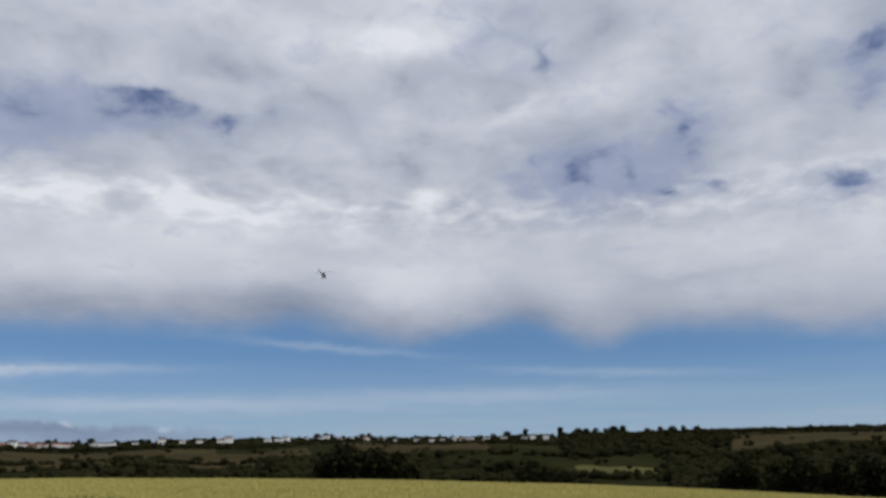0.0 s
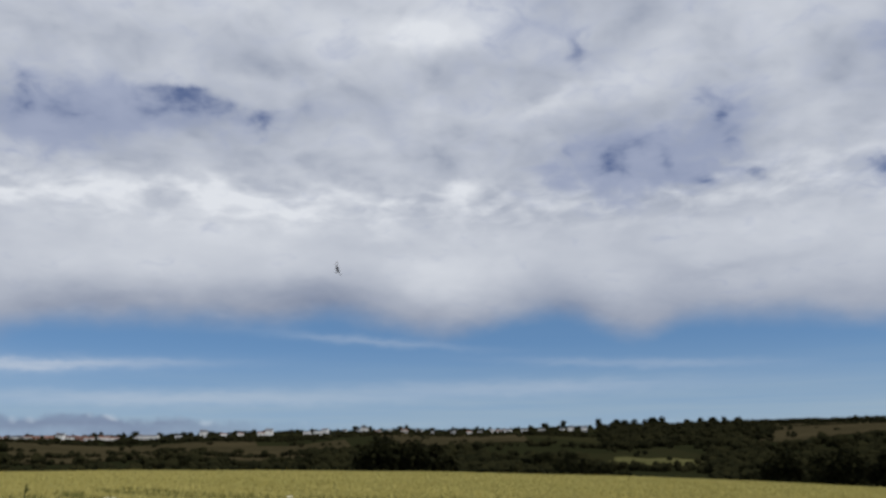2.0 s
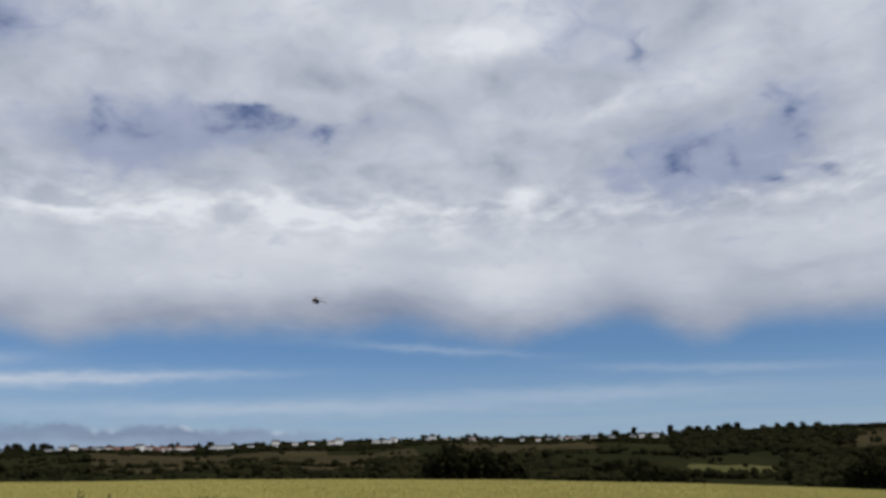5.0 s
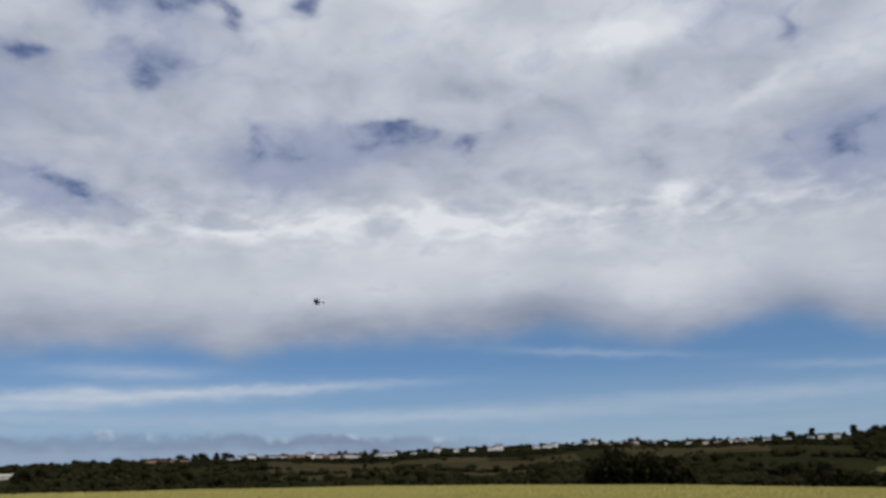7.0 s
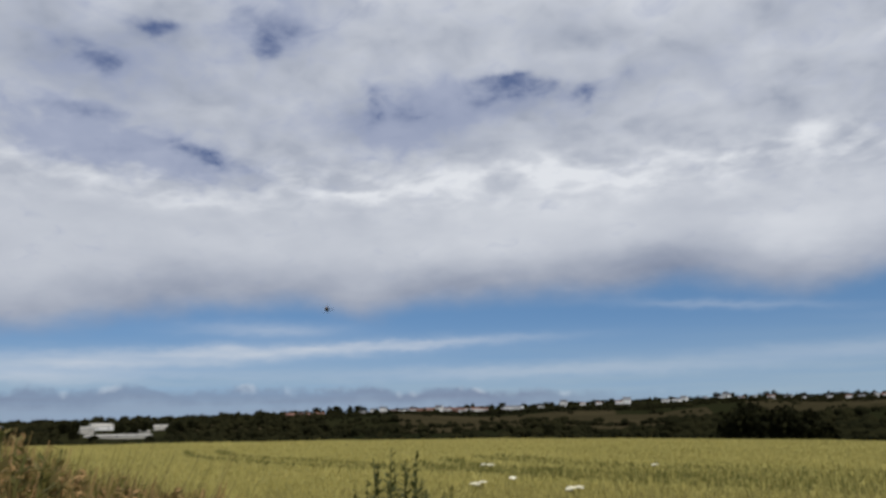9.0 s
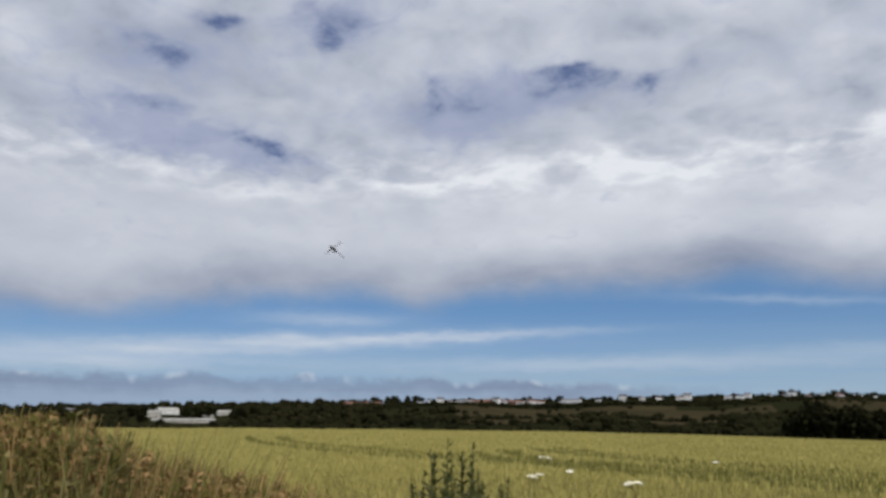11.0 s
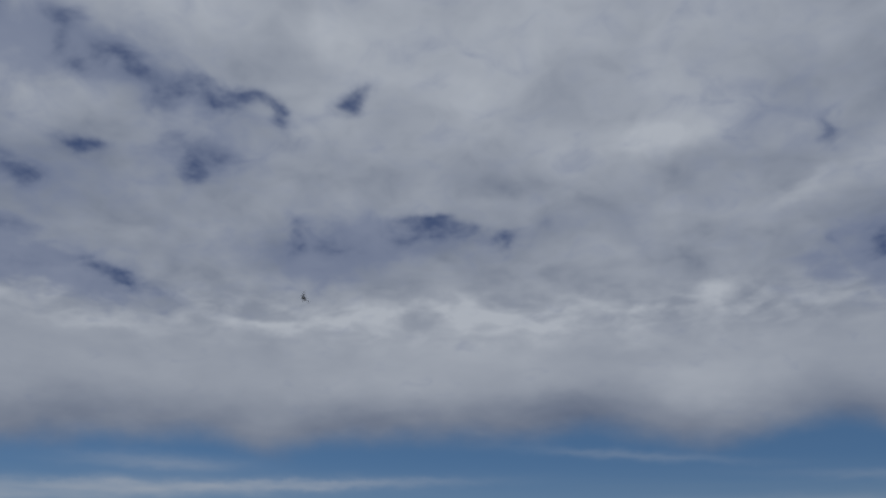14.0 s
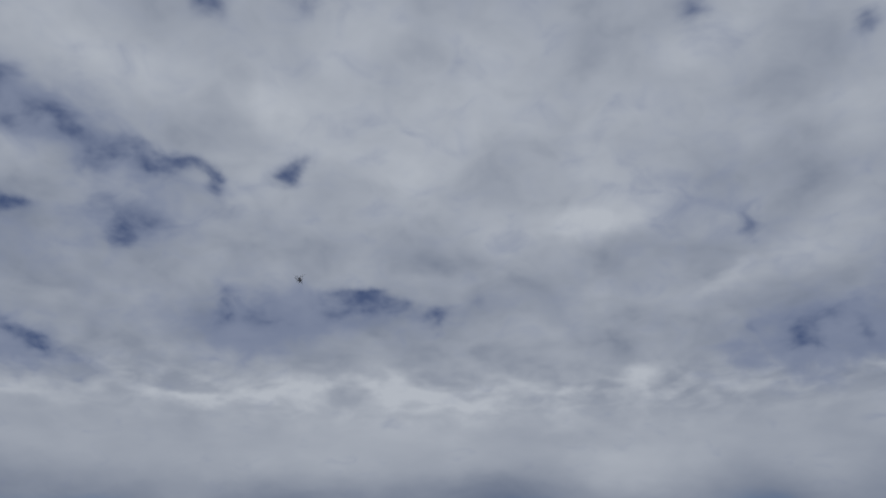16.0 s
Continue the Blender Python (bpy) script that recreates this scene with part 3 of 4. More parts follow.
    for az, s, k in [(-7.9, 1.5, 2), (-9.1, 1.6, 0), (-9.7, 1.5, 0), (-10.3, 1.3, 2), (-11.0, 1.2, 2), (-11.5, 1.9, 0), (-12.1, 1.8, 1), (-13.8, 1.3, 0),
                     (-14.6, 1.5, 1), (-15.4, 1.6, 0), (-16.2, 1.5, 1), (-17.0, 1.4, 0), (9.0, 1.3, 0), (8.4, 1.35, 1), (5.9, 1.2, 0), (5.4, 1.3, 1),
                     (23.5, 1.2, 0), (25.6, 1.1, 1), (26.0, 1.0, 0), (16.0, 0.9, 1), (-4.2, 1.4, 0), (-5.5, 1.5, 2), (36.5, 1.6, 0), (35.1, 1.7, 0),
                     (34.2, 1.5, 1), (33.6, 1.6, 0), (12.0, 0.8, 0), (2.2, 0.8, 3), (0.5, 0.9, 3), (29.8, 0.9, 0), (20.6, 0.8, 3), (50.4, 1.3, 1), (49.0, 1.3, 0),
                     (47.5, 1.2, 1), (53.6, 1.1, 1), (56.9, 1.3, 0), (44.7, 1.1, 0), (27.2, 0.7, 1), (28.3, 0.6, 3), (30.9, 0.7, 0), (32.3, 0.7, 1), (31.6, 0.6, 3), (17.2, 0.7, 1), (18.2, 0.6, 3), (20.0, 0.7, 0), (13.3, 0.7, 1), (10.2, 0.7, 3), (3.6, 0.7, 0), (-2.4, 0.7, 1), (42.0, 1.0, 1), (40.3, 0.9, 1), (38.6, 1.0, 1), (35.6, 1.5, 1), (33.2, 1.1, 0), (24.2, 0.9, 1), (22.0, 0.8, 0), (18.6, 0.7, 1), (15.9, 0.9, 0), (8.0, 1.2, 1), (7.2, 0.8, 0), (6.3, 0.8, 3), (4.6, 0.7, 1), (1.4, 0.7, 0), (-0.4, 0.7, 1), (-3.2, 0.9, 1)]:
        spots.append((az, 1180 + rng.uniform(-12, 25), (1, 0, 2, 0)[k], s * (1.15 if az < -7 else 1.0)))
    for az, r, k, sc in [(48.4, 780, 1, 1.1), (47.7, 790, 0, 1.2), (49.2, 800, 1, 1.0), (51.9, 760, 0, 1.2), (52.6, 740, 1, 1.2), (45.6, 740, 1, 1.2), (44.8, 750, 0, 1.1), (47.4, 660, 3, 1.0),
                         (50.8, 660, 3, 1.1), (52.0, 670, 1, 0.9), (46.0, 670, 1, 1.0), (48.9, 650, 3, 0.6), (50.9, 800, 3, 0.55), (50.2, 805, 3, 0.5), (49.5, 800, 3, 0.6), (48.7, 790, 3, 0.7)]:
        spots.append((az, r, k, sc))
    # scattered trees down in the valley, clear of the hay meadow and the farm
    for _ in range(110):
        az, r = rng.uniform(-30, 61), rng.uniform(215, 470)
        if not (-17 < az < -7 and r > 290):
            spots.append((az, r, rng.choice([0, 1, 1, 3]), rng.uniform(0.55, 0.95)))
    used = set()
    for az, r, k, s in spots:
        ob = kinds[k]
        if k in used:
            ob = copy_thing(ob, Matrix())
        used.add(k)
        stand(ob, polar(az, r), rng.uniform(0, 360), s, 0.1 if r < 900 else 3.0 * s)


plant_trees()


def crowns_mass(name, label, spots, seed):
    """Far woodland: every tree a ragged knot of a few rough lumps, all in one mesh."""
    rng = np.random.default_rng(seed)
    bm = bmesh.new()
    bmesh.ops.create_icosphere(bm, subdivisions=1, radius=1)
    bv = np.array([v.co[:] for v in bm.verts])
    bf = np.array([[v.index for v in f.verts] for f in bm.faces])
    bm.free()
    V, F, base = [], [], 0
    for x, y, s in spots:
        z = float(land(x, y))
        for _ in range(4):
            c = np.array([x + rng.normal() * s * 0.55, y + rng.normal() * s * 0.55, z + s * rng.uniform(0.25, 1.0)])
            v = bv * rng.uniform(0.72, 1.25, (len(bv), 1)) * (s * rng.uniform(0.45, 0.8)) * np.array([1, 1, 0.85]) + c
            V.append(v)
            F.append(bf + base)
            base += len(bv)
    me = mesh_of(name, np.concatenate(V).tolist(), np.concatenate(F).tolist(), SHADED_SCRUB)
    tagged(new(name, me), label, "woodland", kind="stuff")


def wood_spots():
    rng = np.random.default_rng(3)
    hedges, woods = [], []
    # hedge lines across the slope
    for r0, lean, az0, az1, size in [(330, 1.5, -30, 62, 3.0), (430, -1.0, -30, 16, 2.6), (520, 2.0, -2, 62, 2.8), (640, -1.2, -18, 36, 2.6), (720, -2.0, 30, 62, 3.2),
                                     (880, 0.5, -20, 40, 2.6), (955, 0.2, -30, 40, 1.9), (1100, 0.2, 38, 62, 3.0), (1130, 0.1, -8, 38, 2.3), (1060, 0.1, -8, 38, 1.6), (1110, 0.2, -30, -8, 3.0)]:
        az = az0
        while az < az1:
            r = r0 + lean * (az - 12) + rng.normal() * 5 + 14 * math.sin(az * 0.35 + r0)
            p = polar(az, r)
            if rng.random() < 0.9 and not (46.5 < az < 53 and 560 < r < 900):
                hedges.append((p.x, p.y, size * rng.uniform(0.6, 1.5)))
            az += size * 1.3 / r * 57.3 * rng.uniform(0.6, 1.4)
    # woods: heading range, distance range, number, size
    for a0, a1, r0, r1, n, s in [(-30, -16, 1040, 1190, 420, 3.2), (-19, -8, 640, 1150, 560, 3.6), (-30, -15, 340, 660, 420, 4.4), (36, 62, 640, 1170, 620, 4.6),
                                 (0, 12, 320, 620, 260, 4.2), (-8, 2, 300, 520, 200, 4.0), (12, 36, 300, 470, 260, 3.8),
                                 (-12, 38, 850, 950, 420, 1.5), (36, 62, 300, 640, 300, 4.0), (-30, 60, 330, 1000, 300, 2.6)]:
        for _ in range(n):
            p = polar(rng.uniform(a0, a1), rng.uniform(r0, r1))
            heading, away = math.degrees(math.atan2(-p.x, p.y)), p.length
            if 46.3 < heading < 53 and 560 < away < 900:
                continue
            woods.append((p.x, p.y, s * rng.uniform(0.6, 1.3)))
    return hedges, woods


HEDGES, WOODS = wood_spots()
# both masses get their cloud shade from the foliage colour, not from the sun
crowns_mass("hedgerow", "overgrown hedges crossing the far slope, coloured dark for cloud shade", HEDGES, 8)
crowns_mass("woodland", "mixed woods on the far hillside, coloured dark for cloud shade", WOODS, 9)


# ---- houses on the ridge ----
def house_thing(name, label, w, d, h, roof_h, wall_mat, roof_mat, windows=3, storeys=1, chimney=True):
    """A plain rendered house: gabled walls, overhanging roof, chimney, windows with frames, a door."""
    top = new(name)
    bm = bmesh.new()
    ring = [(-d / 2, 0), (d / 2, 0), (d / 2, h), (0, h + roof_h), (-d / 2, h)]
    ends = [[bm.verts.new((x, y, z if z else -1.2)) for y, z in ring] for x in (-w / 2, w / 2)]
    bm.faces.new(ends[0][::-1])
    bm.faces.new(ends[1])
    for k in range(5):
        bm.faces.new((ends[0][k], ends[0][(k + 1) % 5], ends[1][(k + 1) % 5], ends[1][k]))
    wall = part("wall", bm, wall_mat, top)
    bm = bmesh.new()
    over, thick = 0.4, 0.22
    slope = roof_h / (d / 2)
    for side in (-1, 1):
        prof = [(0, h + roof_h + 0.03), (side * (d / 2 + over), h - over * slope + 0.03)]
        vs = [[bm.verts.new((x, y, z + dz)) for y, z in prof for dz in (0, thick)] for x in (-w / 2 - over, w / 2 + over)]
        a, b = vs
        for q in ((a[0], a[2], a[3], a[1]), (b[0], b[1], b[3], b[2]), (a[1], a[3], b[3], b[1]), (a[0], b[0], b[2], a[2]), (a[2], b[2], b[3], a[3]), (a[0], a[1], b[1], b[0])):
            bm.faces.new(q)
    bmesh.ops.recalc_face_normals(bm, faces=bm.faces)
    roof = part("roof", bm, roof_mat, top)
    if chimney:
        part("chimney", box_bm(w * 0.3, w * 0.3 + 0.8, -0.4, 0.4, h + roof_h * 0.5, h + roof_h + 1.0, 0.04), BRICK, roof)
    for s in range(storeys):
        z0 = 0.9 + s * 2.6
        for k in range(windows):
            x = -w / 2 + w * (k + 0.5) / windows
            for side in (-1, 1):
                y = side * d / 2
                if s == 0 and k == windows // 2 and side < 0:
                    part("door", box_bm(x - 0.5, x + 0.5, y - 0.06, y + 0.02, 0, 2.05), TILE, wall, "painted front door")
                    continue
                win = part("window", box_bm(x - 0.7, x + 0.7, min(y, y + side * 0.05), max(y, y + side * 0.05), z0, z0 + 1.25), RENDERED, wall)
                part("pane", box_bm(x - 0.6, x + 0.6, min(y, y + side * 0.07), max(y, y + side * 0.07), z0 + 0.1, z0 + 1.15), PANE, win)
    return tagged(top, label, "house", "houses on the ridge")


def build_village():
    rng = random.Random(21)
    kinds = [house_thing("house", "white rendered bungalow with a red tiled roof", 11, 8, 3.6, 1.7, RENDERED, TILE),
             house_thing("house", "white rendered bungalow with a slate roof", 12, 8, 3.8, 1.6, RENDERED, SLATE),
             house_thing("house", "two-storey white house with a slate roof", 9, 8, 5.8, 2.4, RENDERED, SLATE, 2, 2),
             house_thing("house", "red brick bungalow with a tiled roof", 11, 8, 2.8, 2.3, BRICK, TILE),
             house_thing("terrace_house", "long low white building under a grey roof", 26, 9, 4.4, 1.8, RENDERED, SLATE, 6)]
    used = set()
    # heading, kind, scale, distance: the rows of houses thin out to the right of the white gable
    spots = [(19.2, 2, 0.95, 1000), (14.9, 2, 0.95, 1000), (15.4, 0, 0.8, 1000), (22.7, 4, 0.9, 1000), (23.3, 1, 0.7, 1010), (8.4, 2, 0.9, 1010), (11.1, 2, 0.8, 1000), (11.6, 1, 0.8, 1000),
             (-6.9, 2, 0.7, 990), (-1.6, 1, 0.8, 1010), (-1.0, 0, 0.7, 1010), (57.2, 4, 1.0, 900), (56.4, 1, 1.0, 910)]
    az = 24.8
    while az < 33.3:
        spots.append((az, rng.choice([0, 0, 3, 1, 0, 2]), rng.uniform(0.75, 1.0), 1000 + rng.uniform(-12, 18)))
        az += rng.uniform(0.5, 0.85)
    for az in (36.3, 37.0, 37.6, 38.2, 38.6):
        spots.append((az, rng.choice([0, 3]), 0.95, 1000))
    az = -6.0
    while az < 13.2:
        spots.append((az, rng.choice([1, 1, 2, 0, 1]), rng.uniform(0.5, 0.75), 1005 + rng.uniform(-8, 20)))
        az += rng.uniform(0.6, 1.4)
    for az in (16.8, 17.9, 20.8):
        spots.append((az, rng.choice([1, 0]), 0.6, 1010))
    for az, k, s, r in spots:
        ob = kinds[k]
        if k in used:
            ob = copy_thing(ob, Matrix())
        used.add(k)
        stand(ob, polar(az, r), az + 180 + rng.uniform(-18, 18), s)
    for k in range(5):
        if k not in used:
            stand(kinds[k], polar(13 + k * 0.2, 1195), 180)
    # the farm: a long low shed, a higher gabled one behind it and smaller ones beside them
    for n, (az, r, turn, w, d, h, roof_h, label) in enumerate([
            (49.3, 735, 170, 52, 12, 2.0, 1.2, "long low pale farm shed with a shallow metal roof"),
            (50.4, 880, 196, 20, 14, 3.4, 2.8, "white farm shed with a gabled metal roof"),
            (46.5, 850, 185, 20, 11, 2.6, 1.6, "pale farm shed beside a dark hedge"),
            (47.9, 790, 200, 12, 8, 2.4, 1.4, "small pale farm shed behind a longer one"),
            (51.3, 800, 175, 14, 9, 4.0, 2.2, "small white outbuilding among trees")]):
        barn = house_thing("farm_shed", label, w, d, h, roof_h, SHEET if n != 1 else RENDERED, SHEET, max(2, int(w / 7)), 1, False)
        barn["category"], barn["group"] = "shed", "farm sheds"
        stand(barn, polar(az, r), az + turn)


build_village()


# ---- the barley field and its verge ----
def tram(x, y):
    """True on the wheel tracks that curve through the barley."""
    q = np.where(x < 0, x * x, 0.25 * x * x)
    lane = np.zeros(len(x), bool)
    for start, bend in ((13.6, 0.055), (15.0, 0.058), (16.2, 0.0155), (17.6, 0.0165), (19.4, 0.045), (21.0, 0.046)):
        slope = np.abs(2 * bend * x)
        lane |= (x > (-38 if bend < 0.02 else -12.5)) & (np.abs(y - start - bend * q) < 0.19 * np.sqrt(1 + slope * slope))
    return lane & (x > -38) & (np.hypot(x, y) < 48)


def blades_mesh(name, label, category, x, y, h, w, lean, mat, rng, kind="stuff", head=0.0):
    """Upright bent blades: two quads each, and with head a plumper ear on top."""
    n = len(x)
    z = land(x, y)
    a = rng.uniform(0, 2 * math.pi, n)
    ux, uy = np.cos(a) * w / 2, np.sin(a) * w / 2
    la = rng.uniform(0, 2 * math.pi, n)
    lx, ly = np.cos(la) * lean * h, np.sin(la) * lean * h
    rows = []
    for f, ww in ((0.0, 1.0), (0.6, 0.9 + head), (1.0, 0.15 + head * 0.6)):
        cx, cy, cz = x + lx * f * f, y + ly * f * f, z + h * f - (0.05 if f == 0 else 0)
        rows += [np.stack([cx - ux * ww, cy - uy * ww, cz], -1), np.stack([cx + ux * ww, cy + uy * ww, cz], -1)]
    verts = np.stack(rows, 1).reshape(-1, 3)
    b = np.arange(n)[:, None] * 6
    faces = np.concatenate([b + [0, 1, 3, 2], b + [2, 3, 5, 4]]).tolist()
    me = mesh_of(name, verts.tolist(), faces, mat)
    return tagged(new(name, me), label, category, kind=kind)


def build_crop():
    rng = np.random.default_rng(17)
    n = 300000
    r = 7.5 + (FIELD_END - 7.5) * rng.uniform(0, 1, n) ** 1.7
    az = np.radians(rng.uniform(-34, 66, n))
    x, y = -np.sin(az) * r, np.cos(az) * r
    lane = tram(x, y)
    h = 0.72 + 0.03 * rng.normal(size=n) + 0.05 * np.sin(x * 0.3) * np.cos(y * 0.23)
    w = np.clip(0.012 + r * 0.0022, 0.02, 0.2)
    k = ~lane
    blades_mesh("barley", "ripening yellow-green barley with wheel tracks through it", "crop", x[k], y[k], h[k], w[k], 0.22, CROP, rng, head=0.4)
    # added blades, slightly taller, whose dark colour draws the shade of the tracks
    k = lane
    blades_mesh("green_barley", "darker green blades along the wheel tracks, standing in for their shade", "crop", x[k], y[k], h[k] * 1.08, w[k], 0.2, TRACK_SHADE, rng, head=0.1)


build_crop()


def build_verge():
    rng = np.random.default_rng(23)
    n = 42000
    r = rng.uniform(2.2, 8.5, n)
    a = rng.uniform(-40, 72, n)
    az = np.radians(a)
    x, y = -np.sin(az) * r, np.cos(az) * r
    tall = 0.5 + 0.8 * step(34, 52, a) + 0.12 * np.sin(a * 0.9) * step(26, 40, a)
    h = tall * rng.uniform(0.55, 1.15, n)
    m2 = 18000
    a2 = rng.uniform(34, 70, m2)
    r2 = rng.uniform(3.6, 7.2, m2)
    slope = np.interp(a2, (34, 38, 42, 46, 50, 53, 55.5, 58, 70), (-8.0, -6.0, -4.6, -3.5, -2.7, -1.9, -0.5, 0.4, 0.6)) + 0.5 * np.sin(a2 * 2.1) + 0.3 * np.sin(a2 * 5.3)
    top = (EYE[2] + r2 * np.tan(np.radians(slope))) * rng.uniform(0.55, 1.0, m2) ** 0.6
    blades_mesh("tall_grass", "tall rust-brown seeding grass and sorrel on the bank", "grass", -np.sin(np.radians(a2)) * r2, np.cos(np.radians(a2)) * r2,
                top, rng.uniform(0.004, 0.008, m2), 0.14, RUST, rng, head=0.9)
    # leaves and seed flecks that fill the bank between the stems
    m4 = 150000
    a4, r4 = rng.uniform(34, 70, m4), rng.uniform(3.6, 7.2, m4)
    s4 = np.interp(a4, (34, 38, 42, 46, 50, 53, 55.5, 58, 70), (-8.5, -6.5, -5.0, -3.9, -3.1, -2.2, -0.8, 0.2, 0.4)) + 0.5 * np.sin(a4 * 2.1) + 0.3 * np.sin(a4 * 5.3)
    x4, y4 = -np.sin(np.radians(a4)) * r4, np.cos(np.radians(a4)) * r4
    z4 = land(x4, y4) + (EYE[2] + r4 * np.tan(np.radians(s4))) * rng.uniform(0.0, 1.0, m4) ** 0.5
    u4, v4 = rng.normal(size=(m4, 3)), rng.normal(size=(m4, 3))
    u4 *= (rng.uniform(0.010, 0.024, m4) / np.linalg.norm(u4, axis=1))[:, None]
    v4 *= (rng.uniform(0.006, 0.014, m4) / np.linalg.norm(v4, axis=1))[:, None]
    c4 = np.stack([x4, y4, z4], -1)
    quads = np.stack([c4 - u4, c4 - v4, c4 + u4, c4 + v4], 1).reshape(-1, 3)
    me = mesh_of("bank_weeds", quads.tolist(), np.arange(4 * m4).reshape(-1, 4).tolist(), RUST)
    tagged(new("bank_weeds", me), "tangled green and rust sorrel leaves on the bank", "weeds", kind="stuff")
    m3 = 30000
    a3, r3 = rng.uniform(-34, 40, m3), 6.5 + 6.5 * rng.uniform(0, 1, m3) ** 1.3
    blades_mesh("margin_grass", "green couch grass growing through the edge of the barley", "grass", -np.sin(np.radians(a3)) * r3, np.cos(np.radians(a3)) * r3,
                rng.uniform(0.55, 0.86, m3), rng.uniform(0.006, 0.014, m3), 0.25, VERGE, rng, head=0.3)
    blades_mesh("verge_grass", "long seeding grass, green and brown, on the field margin", "grass", x, y, h, np.full(n, 0.007), 0.3, VERGE, rng, head=0.2)


build_verge()


def weed_thing(seed, label, tall, stems=5, spread=0.25, mat=None):
    """A dock-like weed: several stems, narrow leaves up each and a knobbly seed spike."""
    rng = np.random.default_rng(seed)
    top = new("weed")
    for s in range(stems):
        a, h = rng.uniform(0, 6.28), tall * rng.uniform(0.7, 1.0)
        ex, ey = math.cos(a) * spread * rng.uniform(0.2, 1), math.sin(a) * spread * rng.uniform(0.2, 1)
        stem = part("stem", tube_bm([(0, 0, -0.05), (ex * 0.6, ey * 0.6, h * 0.5), (ex, ey, h)], [0.012, 0.009, 0.004], 6), mat or WEED, top)
        verts, faces = [], []
        for k in range(70):
            f = rng.uniform(0.12, 1.0)
            c = np.array([ex * f, ey * f, h * f])
            d = rng.uniform(0, 6.28)
            ln = (0.22 * (1 - f) + 0.035) * rng.uniform(0.7, 1.3)
            o = np.array([math.cos(d), math.sin(d), rng.uniform(0.2, 0.9)]) * ln
            w = np.array([-math.sin(d), math.cos(d), 0]) * ln * 0.25
            b = len(verts)
            verts += [c, c + o * 0.5 + w, c + o, c + o * 0.5 - w]
            faces.append((b, b + 1, b + 2, b + 3))
        leaves = new("leaves", mesh_of("leaves", verts, faces, mat or WEED))
        leaves.parent = stem
    return tagged(top, label, "weed", "weeds on the verge")


def umbel_thing(seed, tall):
    """Hogweed: a ribbed stem with flat heads of cream flowers."""
    rng = np.random.default_rng(seed)
    top = new("hogweed")
    part("stem", tube_bm([(0, 0, -0.05), (0.02, 0.01, tall * 0.6), (0.0, 0.02, tall)], [0.014, 0.011, 0.007], 6), WEED, top)
    for k in range(2):
        a = k * 2.1 + rng.uniform(0, 1)
        cx, cy = (0, 0.02) if k == 0 else (math.cos(a) * 0.09, math.sin(a) * 0.09)
        cz = tall - k * 0.03
        size = 0.085 - 0.035 * k
        verts, faces = [], []
        for j in range(150):
            d, q = math.sqrt(rng.uniform(0, 1)) * size, rng.uniform(0, 6.28)
            c = np.array([cx + math.cos(q) * d, cy + math.sin(q) * d, cz + 0.035 - d * d * 2.5 + rng.normal() * 0.004])
            s = 0.017
            b = len(verts)
            verts += [c + (s, 0, 0), c + (0, s, 0.004), c + (-s, 0, 0), c + (0, -s, 0.004), c + (0, 0, 0.012)]
            faces += [(b, b + 1, b + 4), (b + 1, b + 2, b + 4), (b + 2, b + 3, b + 4), (b + 3, b, b + 4)]
        head = new("flower_head", mesh_of("flower_head", verts, faces, PETAL))
        head.parent = top
        part("stalk", tube_bm([(0, 0.01, tall * 0.8), (cx, cy, cz + 0.02)], [0.007, 0.004], 5), WEED, top)
    return tagged(top, "hogweed with flat cream flower heads in the barley edge", "wildflower", "hogweed")


def plant_verge():
    rng = random.Random(4)
    dock = weed_thing(31, "tall dark green dock with seed spikes on the verge", 1.56, 9)
    rust = weed_thing(32, "rust-brown seeding dock among long grass", 1.35, 7, 0.35, VERGE)
    used = set()
    for ob, az, r, s in [(dock, 31.6, 6.0, 1.0), (dock, 30.1, 6.3, 0.98), (dock, 29.0, 6.2, 0.85), (dock, 33.4, 6.1, 0.85), (dock, 27.6, 6.6, 0.8), (dock, 30.8, 5.9, 0.9), (dock, 29.6, 5.7, 0.86), (dock, 32.4, 5.8, 0.8), (dock, 22.0, 6.2, 0.62), (dock, 12.0, 6.0, 0.6),
                         (rust, 56.8, 3.6, 1.28), (rust, 58.5, 3.5, 1.3), (rust, 55.2, 4.0, 1.1), (rust, 52.0, 4.6, 0.95), (rust, 49.0, 4.8, 0.88), (rust, 46.5, 5.0, 0.85),
                         (rust, 43.5, 5.2, 0.8), (rust, 41.0, 5.4, 0.78), (rust, 60.5, 3.4, 1.3), (rust, 38.5, 5.6, 0.75)]:
        if ob in used:
            ob = copy_thing(ob, Matrix())
        else:
            used.add(ob)
        stand(ob, polar(az, r), rng.uniform(0, 360), s)
    um = umbel_thing(41, 0.98)
    for k, (az, r, s) in enumerate([(24.9, 20.0, 0.84), (25.0, 13.4, 0.83), (18.9, 12.0, 0.83), (22.9, 14.8, 0.82), (25.6, 13.2, 0.82), (24.5, 19.8, 0.84), (18.6, 12.1, 0.83), (13.4, 20.0, 0.83)]):
        stand(um if k == 0 else copy_thing(um, Matrix()), polar(az, r), k * 47, s)


plant_verge()


